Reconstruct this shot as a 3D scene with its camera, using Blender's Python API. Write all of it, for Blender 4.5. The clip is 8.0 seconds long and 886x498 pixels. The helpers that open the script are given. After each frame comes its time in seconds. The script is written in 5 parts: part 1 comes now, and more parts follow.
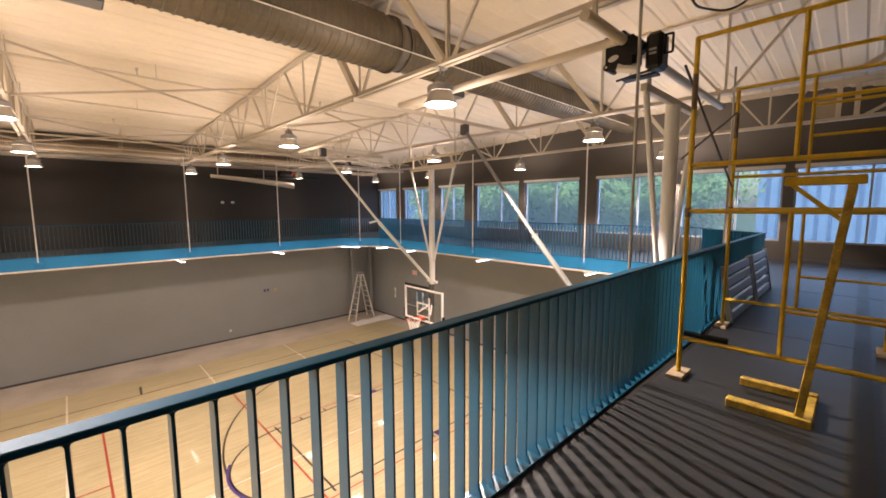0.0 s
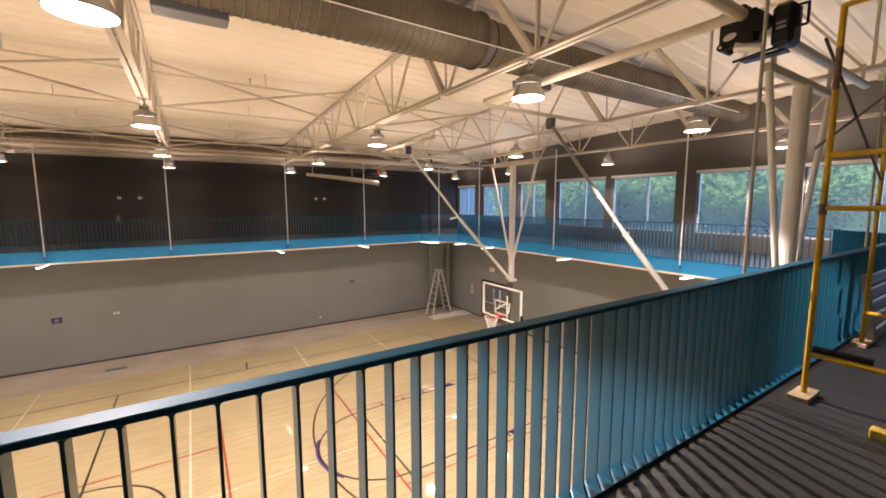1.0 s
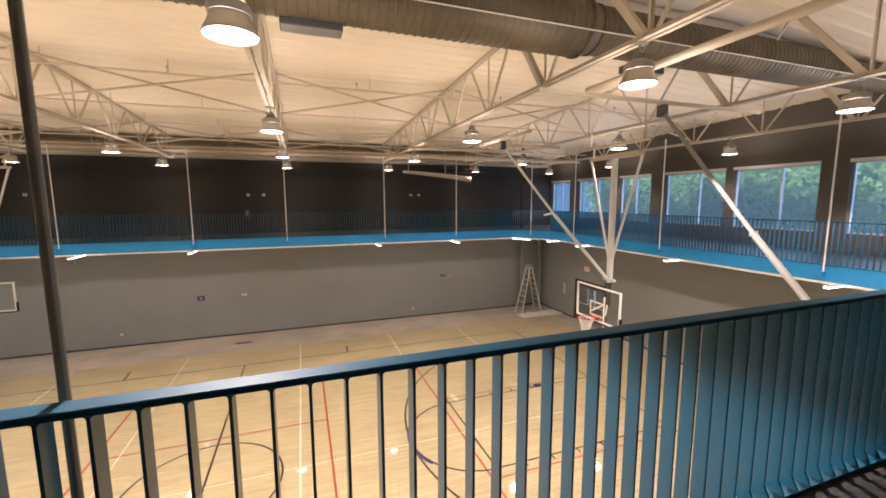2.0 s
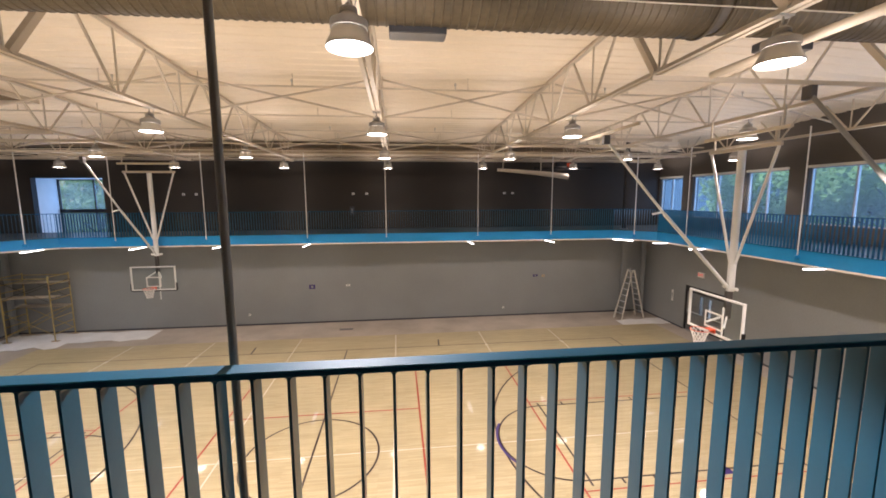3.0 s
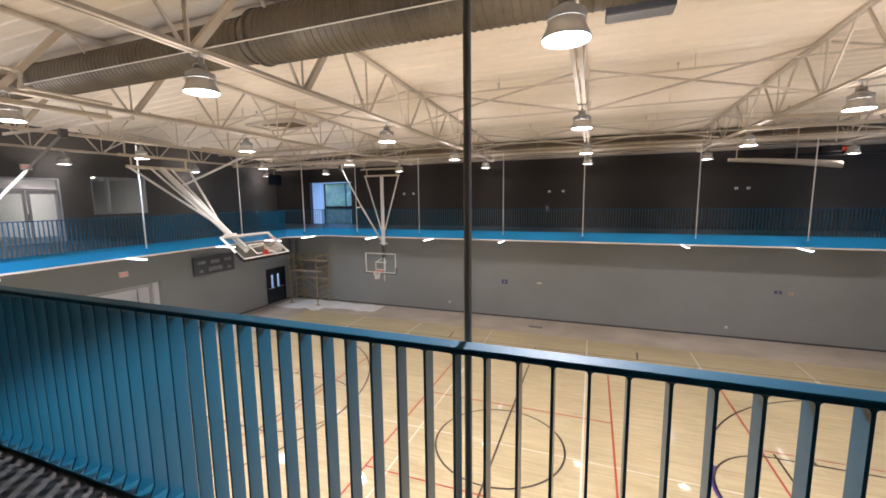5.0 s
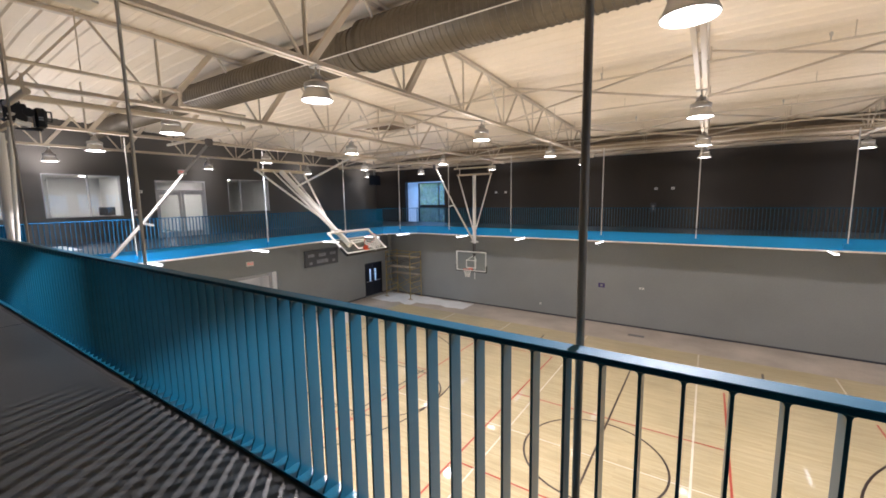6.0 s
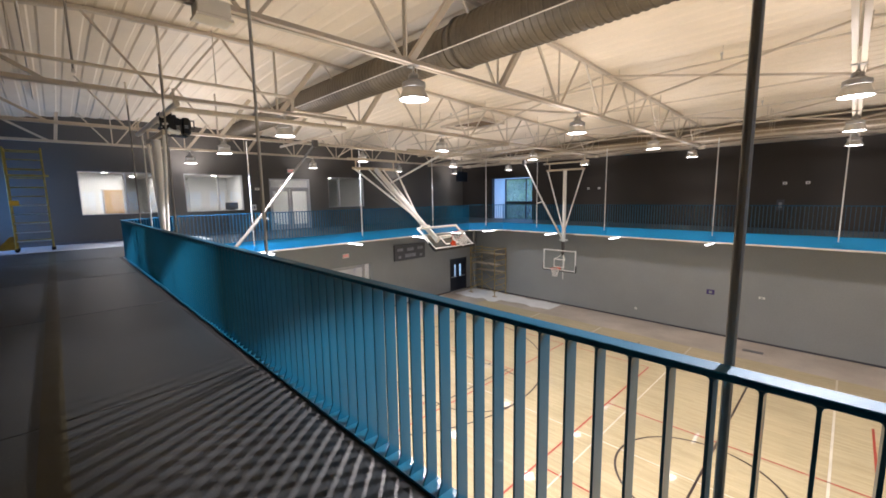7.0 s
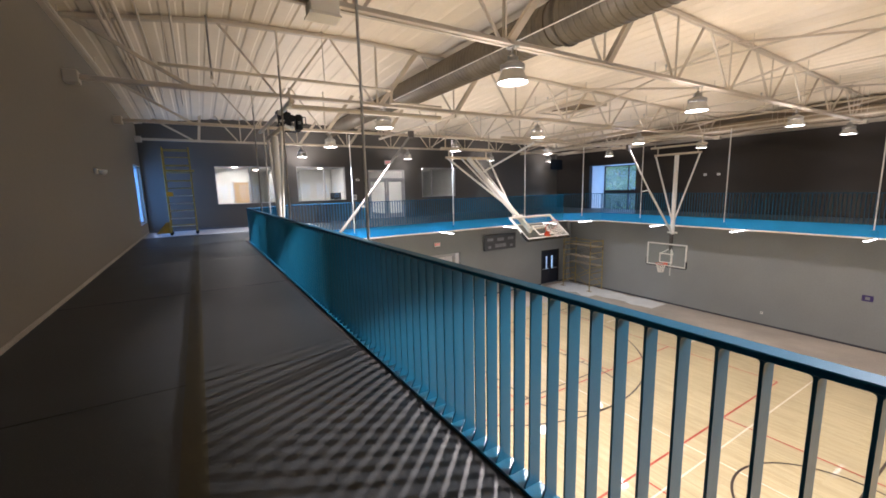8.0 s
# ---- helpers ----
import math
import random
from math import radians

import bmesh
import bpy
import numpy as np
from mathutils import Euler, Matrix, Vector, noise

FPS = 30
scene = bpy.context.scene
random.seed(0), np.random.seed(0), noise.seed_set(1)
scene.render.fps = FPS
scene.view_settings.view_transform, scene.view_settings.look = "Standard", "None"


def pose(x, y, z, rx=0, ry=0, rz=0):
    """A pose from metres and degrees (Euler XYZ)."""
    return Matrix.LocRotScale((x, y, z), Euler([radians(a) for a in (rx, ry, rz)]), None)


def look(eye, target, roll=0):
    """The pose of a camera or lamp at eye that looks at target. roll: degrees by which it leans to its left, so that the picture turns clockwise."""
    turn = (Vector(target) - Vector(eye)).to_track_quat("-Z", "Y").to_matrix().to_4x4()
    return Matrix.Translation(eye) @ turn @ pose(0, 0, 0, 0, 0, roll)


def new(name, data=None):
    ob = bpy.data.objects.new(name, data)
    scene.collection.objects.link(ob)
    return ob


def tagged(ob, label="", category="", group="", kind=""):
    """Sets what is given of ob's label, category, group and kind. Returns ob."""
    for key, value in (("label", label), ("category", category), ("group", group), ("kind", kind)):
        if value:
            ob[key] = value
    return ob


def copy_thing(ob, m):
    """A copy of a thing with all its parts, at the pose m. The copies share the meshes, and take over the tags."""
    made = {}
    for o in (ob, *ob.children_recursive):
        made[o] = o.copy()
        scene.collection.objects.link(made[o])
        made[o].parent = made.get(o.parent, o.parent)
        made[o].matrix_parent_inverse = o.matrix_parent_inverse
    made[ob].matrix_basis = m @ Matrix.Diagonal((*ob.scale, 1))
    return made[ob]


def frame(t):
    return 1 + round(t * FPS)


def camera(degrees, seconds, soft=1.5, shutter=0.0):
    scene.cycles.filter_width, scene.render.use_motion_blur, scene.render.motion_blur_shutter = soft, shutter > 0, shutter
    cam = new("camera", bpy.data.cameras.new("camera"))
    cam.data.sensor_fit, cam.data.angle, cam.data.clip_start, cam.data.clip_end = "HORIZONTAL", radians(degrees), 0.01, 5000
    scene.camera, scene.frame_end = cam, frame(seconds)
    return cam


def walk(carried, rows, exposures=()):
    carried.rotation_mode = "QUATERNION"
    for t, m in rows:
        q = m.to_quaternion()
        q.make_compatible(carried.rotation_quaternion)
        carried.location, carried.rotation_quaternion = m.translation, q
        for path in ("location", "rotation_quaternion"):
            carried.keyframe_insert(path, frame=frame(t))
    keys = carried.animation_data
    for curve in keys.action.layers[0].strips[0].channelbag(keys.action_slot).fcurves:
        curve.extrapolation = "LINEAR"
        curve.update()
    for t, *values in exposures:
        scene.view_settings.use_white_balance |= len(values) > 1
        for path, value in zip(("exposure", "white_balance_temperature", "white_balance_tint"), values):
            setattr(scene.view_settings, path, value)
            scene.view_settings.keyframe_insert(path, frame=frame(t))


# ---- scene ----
cam = camera(96.3, 8.0, soft=1.7)
PATH = [
    (0, (0.81, -1.415, 1.655), (2.176, 0.029, 1.442), -0.3),
    (0.5, (0.772, -1.379, 1.646), (2.006, 0.179, 1.429), -0.3),
    (1, (0.731, -1.354, 1.641), (1.796, 0.324, 1.414), -0.1),
    (1.5, (0.691, -1.322, 1.632), (1.563, 0.463, 1.395), -0.1),
    (3, (0.557, -1.332, 1.63), (0.78, 0.639, 1.378), -0.3),
    (3.5, (0.517, -1.333, 1.623), (0.511, 0.651, 1.372), -0.2),
    (4, (0.478, -1.336, 1.619), (0.238, 0.634, 1.368), -0.3),
    (4.5, (0.442, -1.334, 1.612), (-0.033, 0.592, 1.36), -0.5),
    (6, (0.332, -1.334, 1.585), (-0.768, 0.318, 1.334), -0.9),
    (6.5, (0.271, -1.335, 1.581), (-0.995, 0.193, 1.327), -0.9),
    (7, (0.2, -1.362, 1.584), (-1.22, 0.022, 1.322), -0.9),
    (7.5, (0.114, -1.348, 1.561), (-1.449, -0.132, 1.285), -1.1),
    (8, (0.048, -1.354, 1.55), (-1.64, -0.324, 1.248), -1.4),
]
walk(cam, [(t, look(eye, target, roll)) for t, eye, target, roll in PATH],
     exposures=[(0.0, 0.10, 7600, 26), (2.0, -0.04, 7250, 24), (4.0, -0.08, 6320, 21), (6.5, -0.02, 6120, 18), (8.0, 0.11, 6250, 19)])

# ---------------------------------------------------------------- plan
FLOOR = -4.63          # gym floor; the running track's deck is z = 0
RX0, RX1, RY0, RY1, CH = -15.7, 12.9, 0.0, 17.77, 1.45      # railing line and its cut corners
WX0, WX1, WY0, WY1 = -20.4, 16.0, -3.2, 20.9                 # upper walls
LX0, LX1, LY0, LY1 = -17.7, 14.1, -1.2, 18.95                # lower walls
ROOF = 5.27            # the ridge of the roof deck
ROOF_LINE = [(-3.6, 4.77), (-0.6, 5.18), (2.5, ROOF), (21.3, 4.61)]      # y and height of the deck's underside
CHORD = 3.74           # bottom chords of the roof trusses
LAMP_X = (-19.7, -15.0, -10.0, -4.95, 0.1, 5.0, 9.9, 14.75)
LAMP_Y = (3.05, 8.6, 14.3, 19.3)
ROD_X = (-11.9, -8.1, -3.65, 0.0, 4.43, 8.14)


def roof_z(y):
    for (ya, za), (yb, zb) in zip(ROOF_LINE, ROOF_LINE[1:]):
        if y <= yb:
            break
    return za + (zb - za) * (y - ya) / (yb - ya)


# ---------------------------------------------------------------- world and light
world = bpy.data.worlds.new("sky")
scene.world = world
world.use_nodes = True
wn = world.node_tree
sky = wn.nodes.new("ShaderNodeTexSky")
sky.sky_type = "NISHITA"
sky.sun_disc = False
sky.sun_elevation, sky.sun_rotation = radians(41), radians(265)
sky.air_density, sky.dust_density = 1.2, 2.0
wn.nodes["Background"].inputs["Strength"].default_value = 0.15
wn.links.new(sky.outputs["Color"], wn.nodes["Background"].inputs["Color"])

sun_data = bpy.data.lights.new("sun", "SUN")
sun_data.energy, sun_data.angle, sun_data.color = 5.0, radians(6), (1.0, 0.97, 0.92)
sun = new("sun", sun_data)
sun.matrix_world = look((0, 0, 30), (25, 2, 8))

FILL_POWER = 146.0      # added upward fill below each lamp, standing in for floor bounce
BEAM_POWER = 288.0      # the reflector's downward beam
EDGE_POWER = 1680.0      # beam of the row beside the railing
LAMP_TINT = (1.0, 0.93, 0.84)

# ---------------------------------------------------------------- materials


def mat_base(name):
    m = bpy.data.materials.new(name)
    m.use_nodes = True
    nt = m.node_tree
    return m, nt, nt.nodes["Principled BSDF"], nt.nodes, nt.links


def surface(name, colour, rough=0.6, metal=0.0, vary=0.12, scale=3.0, fine=60.0, bump=0.05, coat=0.0, spread=None, rnd=0.0):
    """Base colour broken up at two scales, with a fine bump."""
    m, nt, b, n, l = mat_base(name)
    tc = n.new("ShaderNodeTexCoord")
    big = n.new("ShaderNodeTexNoise")
    big.inputs["Scale"].default_value, big.inputs["Detail"].default_value = scale, 5.0
    small = n.new("ShaderNodeTexNoise")
    small.inputs["Scale"].default_value, small.inputs["Detail"].default_value = fine, 3.0
    src = tc.outputs["Object"]
    if spread:
        mp = n.new("ShaderNodeMapping")
        mp.inputs["Scale"].default_value = spread
        l.new(src, mp.inputs["Vector"])
        src = mp.outputs["Vector"]
    l.new(src, big.inputs["Vector"])
    l.new(src, small.inputs["Vector"])
    add = n.new("ShaderNodeMath")
    add.operation = "MULTIPLY_ADD"
    add.inputs[1].default_value = 0.45
    l.new(small.outputs["Fac"], add.inputs[0])
    l.new(big.outputs["Fac"], add.inputs[2])
    ramp = n.new("ShaderNodeMapRange")
    ramp.inputs["From Min"].default_value, ramp.inputs["From Max"].default_value = 0.45, 1.0
    ramp.inputs["To Min"].default_value, ramp.inputs["To Max"].default_value = 1.0 - vary, 1.0 + vary
    l.new(add.outputs[0], ramp.inputs["Value"])
    fac = ramp.outputs[0]
    if rnd:
        oi = n.new("ShaderNodeObjectInfo")
        mr = n.new("ShaderNodeMapRange")
        mr.inputs["To Min"].default_value, mr.inputs["To Max"].default_value = 1 - rnd, 1 + rnd
        l.new(oi.outputs["Random"], mr.inputs["Value"])
        mm = n.new("ShaderNodeMath")
        mm.operation = "MULTIPLY"
        l.new(fac, mm.inputs[0])
        l.new(mr.outputs[0], mm.inputs[1])
        fac = mm.outputs[0]
    mul = n.new("ShaderNodeVectorMath")
    mul.operation = "SCALE"
    mul.inputs[0].default_value = colour
    l.new(fac, mul.inputs["Scale"])
    l.new(mul.outputs[0], b.inputs["Base Color"])
    rr = n.new("ShaderNodeMapRange")
    rr.inputs["To Min"].default_value, rr.inputs["To Max"].default_value = max(0.03, rough - 0.08), min(1, rough + 0.08)
    l.new(big.outputs["Fac"], rr.inputs["Value"])
    l.new(rr.outputs[0], b.inputs["Roughness"])
    b.inputs["Metallic"].default_value = metal
    b.inputs["Coat Weight"].default_value = coat
    if bump:
        bp = n.new("ShaderNodeBump")
        bp.inputs["Strength"].default_value, bp.inputs["Distance"].default_value = bump, 0.01
        l.new(small.outputs["Fac"], bp.inputs["Height"])
        l.new(bp.outputs[0], b.inputs["Normal"])
    return m


def glow(name, colour, strength):
    m, nt, b, n, l = mat_base(name)
    b.inputs["Base Color"].default_value = (*colour, 1)
    b.inputs["Emission Color"].default_value = (*colour, 1)
    b.inputs["Emission Strength"].default_value = strength
    return m


def glass(name, tint=(1, 1, 1), rough=0.0, film=0.0):
    """A thin pane: clear, with a reflection that grows towards grazing views."""
    m, nt, b, n, l = mat_base(name)
    tr = n.new("ShaderNodeBsdfTransparent")
    tr.inputs["Color"].default_value = (*tint, 1)
    gl = n.new("ShaderNodeBsdfGlossy")
    gl.inputs["Roughness"].default_value = rough
    lw = n.new("ShaderNodeLayerWeight")
    lw.inputs["Blend"].default_value = 0.5
    pw = n.new("ShaderNodeMath")
    pw.operation = "POWER"
    pw.inputs[1].default_value = 4.0
    l.new(lw.outputs["Facing"], pw.inputs[0])
    fr = n.new("ShaderNodeMath")
    fr.operation = "MULTIPLY_ADD"
    fr.inputs[1].default_value, fr.inputs[2].default_value = 0.7, 0.03
    l.new(pw.outputs[0], fr.inputs[0])
    mx = n.new("ShaderNodeMixShader")
    l.new(fr.outputs[0], mx.inputs[0])
    through_pane = tr.outputs[0]
    if film:
        # a thin scattering film puts the daylight haze into the pane
        du = n.new("ShaderNodeBsdfTranslucent")
        du.inputs["Color"].default_value = (0.80, 0.86, 0.90, 1)
        ns = n.new("ShaderNodeTexNoise")
        ns.inputs["Scale"].default_value, ns.inputs["Detail"].default_value = 0.9, 5.0
        tc = n.new("ShaderNodeTexCoord")
        l.new(tc.outputs["Object"], ns.inputs["Vector"])
        fm = n.new("ShaderNodeMapRange")
        fm.inputs["To Min"].default_value, fm.inputs["To Max"].default_value = film * 0.7, film * 1.3
        l.new(ns.outputs["Fac"], fm.inputs["Value"])
        dm = n.new("ShaderNodeMixShader")
        l.new(fm.outputs[0], dm.inputs[0])
        l.new(tr.outputs[0], dm.inputs[1])
        l.new(du.outputs[0], dm.inputs[2])
        through_pane = dm.outputs[0]
    l.new(through_pane, mx.inputs[1])
    l.new(gl.outputs[0], mx.inputs[2])
    l.new(mx.outputs[0], n["Material Output"].inputs["Surface"])
    return m


def wood_floor():
    """Maple strips along x, each with its own tone, under a clear finish."""
    m, nt, b, n, l = mat_base("maple_floor")
    tc = n.new("ShaderNodeTexCoord")
    br = n.new("ShaderNodeTexBrick")
    br.inputs["Scale"].default_value = 1.0
    br.inputs["Brick Width"].default_value, br.inputs["Row Height"].default_value = 1.1, 0.057
    br.inputs["Mortar Size"].default_value = 0.0012
    br.inputs["Color1"].default_value = (0.482, 0.408, 0.246, 1)
    br.inputs["Color2"].default_value = (0.418, 0.342, 0.196, 1)
    br.inputs["Mortar"].default_value = (0.36, 0.27, 0.15, 1)
    br.offset, br.offset_frequency = 0.37, 3
    l.new(tc.outputs["Object"], br.inputs["Vector"])
    mp = n.new("ShaderNodeMapping")
    mp.inputs["Scale"].default_value = (0.8, 14, 1)
    l.new(tc.outputs["Object"], mp.inputs["Vector"])
    ns = n.new("ShaderNodeTexNoise")
    ns.inputs["Scale"].default_value, ns.inputs["Detail"].default_value = 2.0, 6.0
    l.new(mp.outputs[0], ns.inputs["Vector"])
    big = n.new("ShaderNodeTexNoise")
    big.inputs["Scale"].default_value, big.inputs["Detail"].default_value = 0.45, 3.0
    l.new(tc.outputs["Object"], big.inputs["Vector"])
    add = n.new("ShaderNodeMath")
    l.new(ns.outputs["Fac"], add.inputs[0])
    l.new(big.outputs["Fac"], add.inputs[1])
    mr = n.new("ShaderNodeMapRange")
    mr.inputs["From Min"].default_value, mr.inputs["From Max"].default_value = 0.6, 1.4
    mr.inputs["To Min"].default_value, mr.inputs["To Max"].default_value = 0.78, 1.20
    l.new(add.outputs[0], mr.inputs["Value"])
    sc = n.new("ShaderNodeVectorMath")
    sc.operation = "SCALE"
    l.new(br.outputs["Color"], sc.inputs[0])
    l.new(mr.outputs[0], sc.inputs["Scale"])
    l.new(sc.outputs[0], b.inputs["Base Color"])
    b.inputs["Roughness"].default_value = 0.38
    b.inputs["Coat Weight"].default_value, b.inputs["Coat Roughness"].default_value = 0.55, 0.05
    bp = n.new("ShaderNodeBump")
    bp.inputs["Strength"].default_value, bp.inputs["Distance"].default_value = 0.12, 0.003
    l.new(big.outputs["Fac"], bp.inputs["Height"])
    l.new(bp.outputs[0], b.inputs["Normal"])
    return m


def speckled(name, colour, fleck, rough, scale=900.0):
    """Rubber sheet with faint pale flecks and scuffs."""
    m, nt, b, n, l = mat_base(name)
    tc = n.new("ShaderNodeTexCoord")
    vo = n.new("ShaderNodeTexVoronoi")
    vo.inputs["Scale"].default_value = scale / 10
    l.new(tc.outputs["Object"], vo.inputs["Vector"])
    lt = n.new("ShaderNodeMath")
    lt.operation = "LESS_THAN"
    lt.inputs[1].default_value = 0.16
    l.new(vo.outputs["Distance"], lt.inputs[0])
    ns = n.new("ShaderNodeTexNoise")
    ns.inputs["Scale"].default_value, ns.inputs["Detail"].default_value = 1.3, 6.0
    l.new(tc.outputs["Object"], ns.inputs["Vector"])
    mx = n.new("ShaderNodeMix")
    mx.data_type = "RGBA"
    mx.inputs["A"].default_value, mx.inputs["B"].default_value = (*colour, 1), (*fleck, 1)
    ml = n.new("ShaderNodeMath")
    ml.operation = "MULTIPLY"
    l.new(lt.outputs[0], ml.inputs[0])
    l.new(ns.outputs["Fac"], ml.inputs[1])
    l.new(ml.outputs[0], mx.inputs["Factor"])
    mr = n.new("ShaderNodeMapRange")
    mr.inputs["To Min"].default_value, mr.inputs["To Max"].default_value = 0.75, 1.3
    l.new(ns.outputs["Fac"], mr.inputs["Value"])
    sc = n.new("ShaderNodeVectorMath")
    sc.operation = "SCALE"
    l.new(mx.outputs["Result"], sc.inputs[0])
    l.new(mr.outputs[0], sc.inputs["Scale"])
    l.new(sc.outputs[0], b.inputs["Base Color"])
    b.inputs["Roughness"].default_value = rough
    bp = n.new("ShaderNodeBump")
    bp.inputs["Strength"].default_value, bp.inputs["Distance"].default_value = 0.15, 0.002
    l.new(vo.outputs["Distance"], bp.inputs["Height"])
    l.new(bp.outputs[0], b.inputs["Normal"])
    return m


def leaf_material():
    m = surface("tree_leaves", (0.30, 0.50, 0.19), 0.5, vary=0.75, scale=0.3, fine=5, bump=0.0)
    n, l = m.node_tree.nodes, m.node_tree.links
    tr = n.new("ShaderNodeBsdfTranslucent")
    tr.inputs["Color"].default_value = (0.42, 0.58, 0.28, 1)
    mx = n.new("ShaderNodeMixShader")
    mx.inputs[0].default_value = 0.45
    l.new(n["Principled BSDF"].outputs[0], mx.inputs[1])
    l.new(tr.outputs[0], mx.inputs[2])
    l.new(mx.outputs[0], n["Material Output"].inputs["Surface"])
    return m


M_WOOD = wood_floor()
M_CONC = surface("dusty_concrete", (0.42, 0.37, 0.32), 0.75, vary=0.22, scale=0.8, fine=25)
M_SLAB = surface("bare_concrete", (0.40, 0.40, 0.41), 0.8, vary=0.18, scale=0.7, fine=30)
M_DECK = speckled("rubber_deck", (0.0265, 0.030, 0.0345), (0.10, 0.105, 0.115), 0.48)
M_DECK.node_tree.nodes["Principled BSDF"].inputs["Specular IOR Level"].default_value = 0.3
M_GAP = surface("deck_edge_black", (0.012, 0.012, 0.014), 0.7)
M_STRIP = surface("deck_strip_olive", (0.024, 0.020, 0.007), 0.55)
M_LOWER = surface("wall_grey_lower", (0.272, 0.284, 0.284), 0.75, vary=0.10, scale=0.45, fine=18, bump=0.12)
M_UPPER = surface("wall_charcoal_upper", (0.034, 0.0275, 0.023), 0.75, vary=0.10, scale=0.5, fine=18, bump=0.12)
M_TAUPE = surface("wall_taupe_upper", (0.235, 0.205, 0.165), 0.75, vary=0.06, scale=0.5, fine=18, bump=0.12)
M_EASTW = surface("wall_brown_grey", (0.098, 0.086, 0.075), 0.75, vary=0.08, scale=0.5, fine=18, bump=0.12)
M_WESTW = surface("wall_dark_grey_brown", (0.090, 0.083, 0.074), 0.75, vary=0.08, scale=0.5, fine=18, bump=0.12)
M_ROOF = surface("roof_deck_paint", (0.79, 0.69, 0.545), 0.55, vary=0.06, scale=0.9, fine=12)
M_STEEL = surface("cream_steel_paint", (0.585, 0.512, 0.41), 0.45, vary=0.07, scale=2.0, fine=40)
M_WHITE = surface("white_steel_paint", (0.76, 0.755, 0.74), 0.42, vary=0.05, scale=3.0, fine=40)
# the same white paint, darkened to offset the close edge lamps' beam
M_DIMWHITE = surface("white_paint_dimmed", (0.25, 0.247, 0.24), 0.45, vary=0.06, scale=3.0, fine=40)
M_ROD = surface("grey_rod_paint", (0.47, 0.45, 0.41), 0.45, vary=0.06, scale=5, fine=50)
M_ROD_DARK = surface("rod_paint_darkened", (0.27, 0.255, 0.23), 0.42, vary=0.08, scale=5, fine=50)
M_TEAL = surface("teal_rail_paint", (0.002, 0.099, 0.188), 0.36, vary=0.07, scale=1.5, fine=60, bump=0.03, coat=0.18, rnd=0.05)
M_TEAL.node_tree.nodes["Principled BSDF"].inputs["Specular IOR Level"].default_value = 0.5
M_TEALTOP = surface("teal_handrail_paint", (0.005, 0.080, 0.156), 0.55, vary=0.10, scale=2.5, fine=50, bump=0.03)
M_TEALTOP.node_tree.nodes["Principled BSDF"].inputs["Specular IOR Level"].default_value = 0.16
M_TEALTOP.node_tree.nodes["Principled BSDF"].inputs["Specular Tint"].default_value = (0.35, 0.62, 1.0, 1)
M_FASCIA = surface("blue_fascia_paint", (0.004, 0.270, 0.62), 0.40, vary=0.07, scale=0.8, fine=30)
M_TRIM = surface("white_trim", (0.80, 0.76, 0.68), 0.5, vary=0.05)
M_DUCT = surface("galvanised_duct", (0.150, 0.124, 0.088), 0.5, metal=0.3, vary=0.25, scale=1.6, fine=14, bump=0.08)
M_PAINTDUCT = surface("cream_painted_duct", (0.33, 0.27, 0.20), 0.5, vary=0.10, scale=1.6, fine=14, bump=0.06)
M_SHADE = surface("lamp_shade_grey", (0.58, 0.56, 0.53), 0.35, metal=0.5, vary=0.06)
M_COLLAR = surface("lamp_collar_grey", (0.36, 0.345, 0.32), 0.42, metal=0.4, vary=0.10, scale=6)
M_LENS = glow("lamp_lens", (1.0, 0.97, 0.92), 26.0)
M_LED = glow("led_strip", (0.97, 0.98, 1.0), 9.0)
M_YELLOW = surface("yellow_scaffold_paint", (0.70, 0.43, 0.02), 0.45, vary=0.22, scale=9, fine=70)
M_RUSTPIN = surface("rusty_pin_steel", (0.20, 0.13, 0.075), 0.65, vary=0.45, scale=14, fine=60)
M_OLDYEL = surface("worn_yellow_steel", (0.50, 0.33, 0.045), 0.6, vary=0.55, scale=9, fine=50)
M_RUST = surface("brass_brown_scaffold", (0.40, 0.31, 0.125), 0.55, vary=0.25, scale=6, fine=50)
M_MUSTARD = surface("old_mustard_paint", (0.30, 0.21, 0.022), 0.6, vary=0.35, scale=7, fine=50)
M_OLDPLANK = surface("weathered_scaffold_board", (0.46, 0.40, 0.32), 0.8, vary=0.25, scale=4, fine=40, spread=(1, 8, 8))
M_LOBBY = glow("lobby_light_panel", (1.0, 0.96, 0.9), 7.0)
M_DARKSTEEL = surface("dark_brace_steel", (0.11, 0.10, 0.095), 0.5, metal=0.5, vary=0.2)
M_PLANK = surface("raw_timber", (0.42, 0.33, 0.22), 0.75, vary=0.2, scale=4, fine=40, spread=(1, 8, 8))
M_ALU = surface("mill_aluminium", (0.62, 0.64, 0.66), 0.38, metal=0.85, vary=0.08, scale=4, fine=60)
M_PLATFORM = surface("dull_aluminium", (0.36, 0.39, 0.44), 0.48, metal=0.8, vary=0.15, scale=4, fine=60)
M_BLACK = surface("black_plastic", (0.012, 0.012, 0.013), 0.4, vary=0.1)
M_BLACK.node_tree.nodes["Principled BSDF"].inputs["Specular IOR Level"].default_value = 0.25
M_ORANGE = surface("orange_rim_paint", (0.75, 0.09, 0.03), 0.4)
M_NET = surface("white_cord", (0.78, 0.76, 0.74), 0.8)
M_GLASS = glass("clear_glass", (0.97, 0.99, 0.98))
M_WINGLASS = glass("window_glass", (0.80, 0.92, 1.0), film=0.05)
M_SOUTHGLASS = glass("south_window_glass", (0.62, 0.85, 1.0), film=0.06)
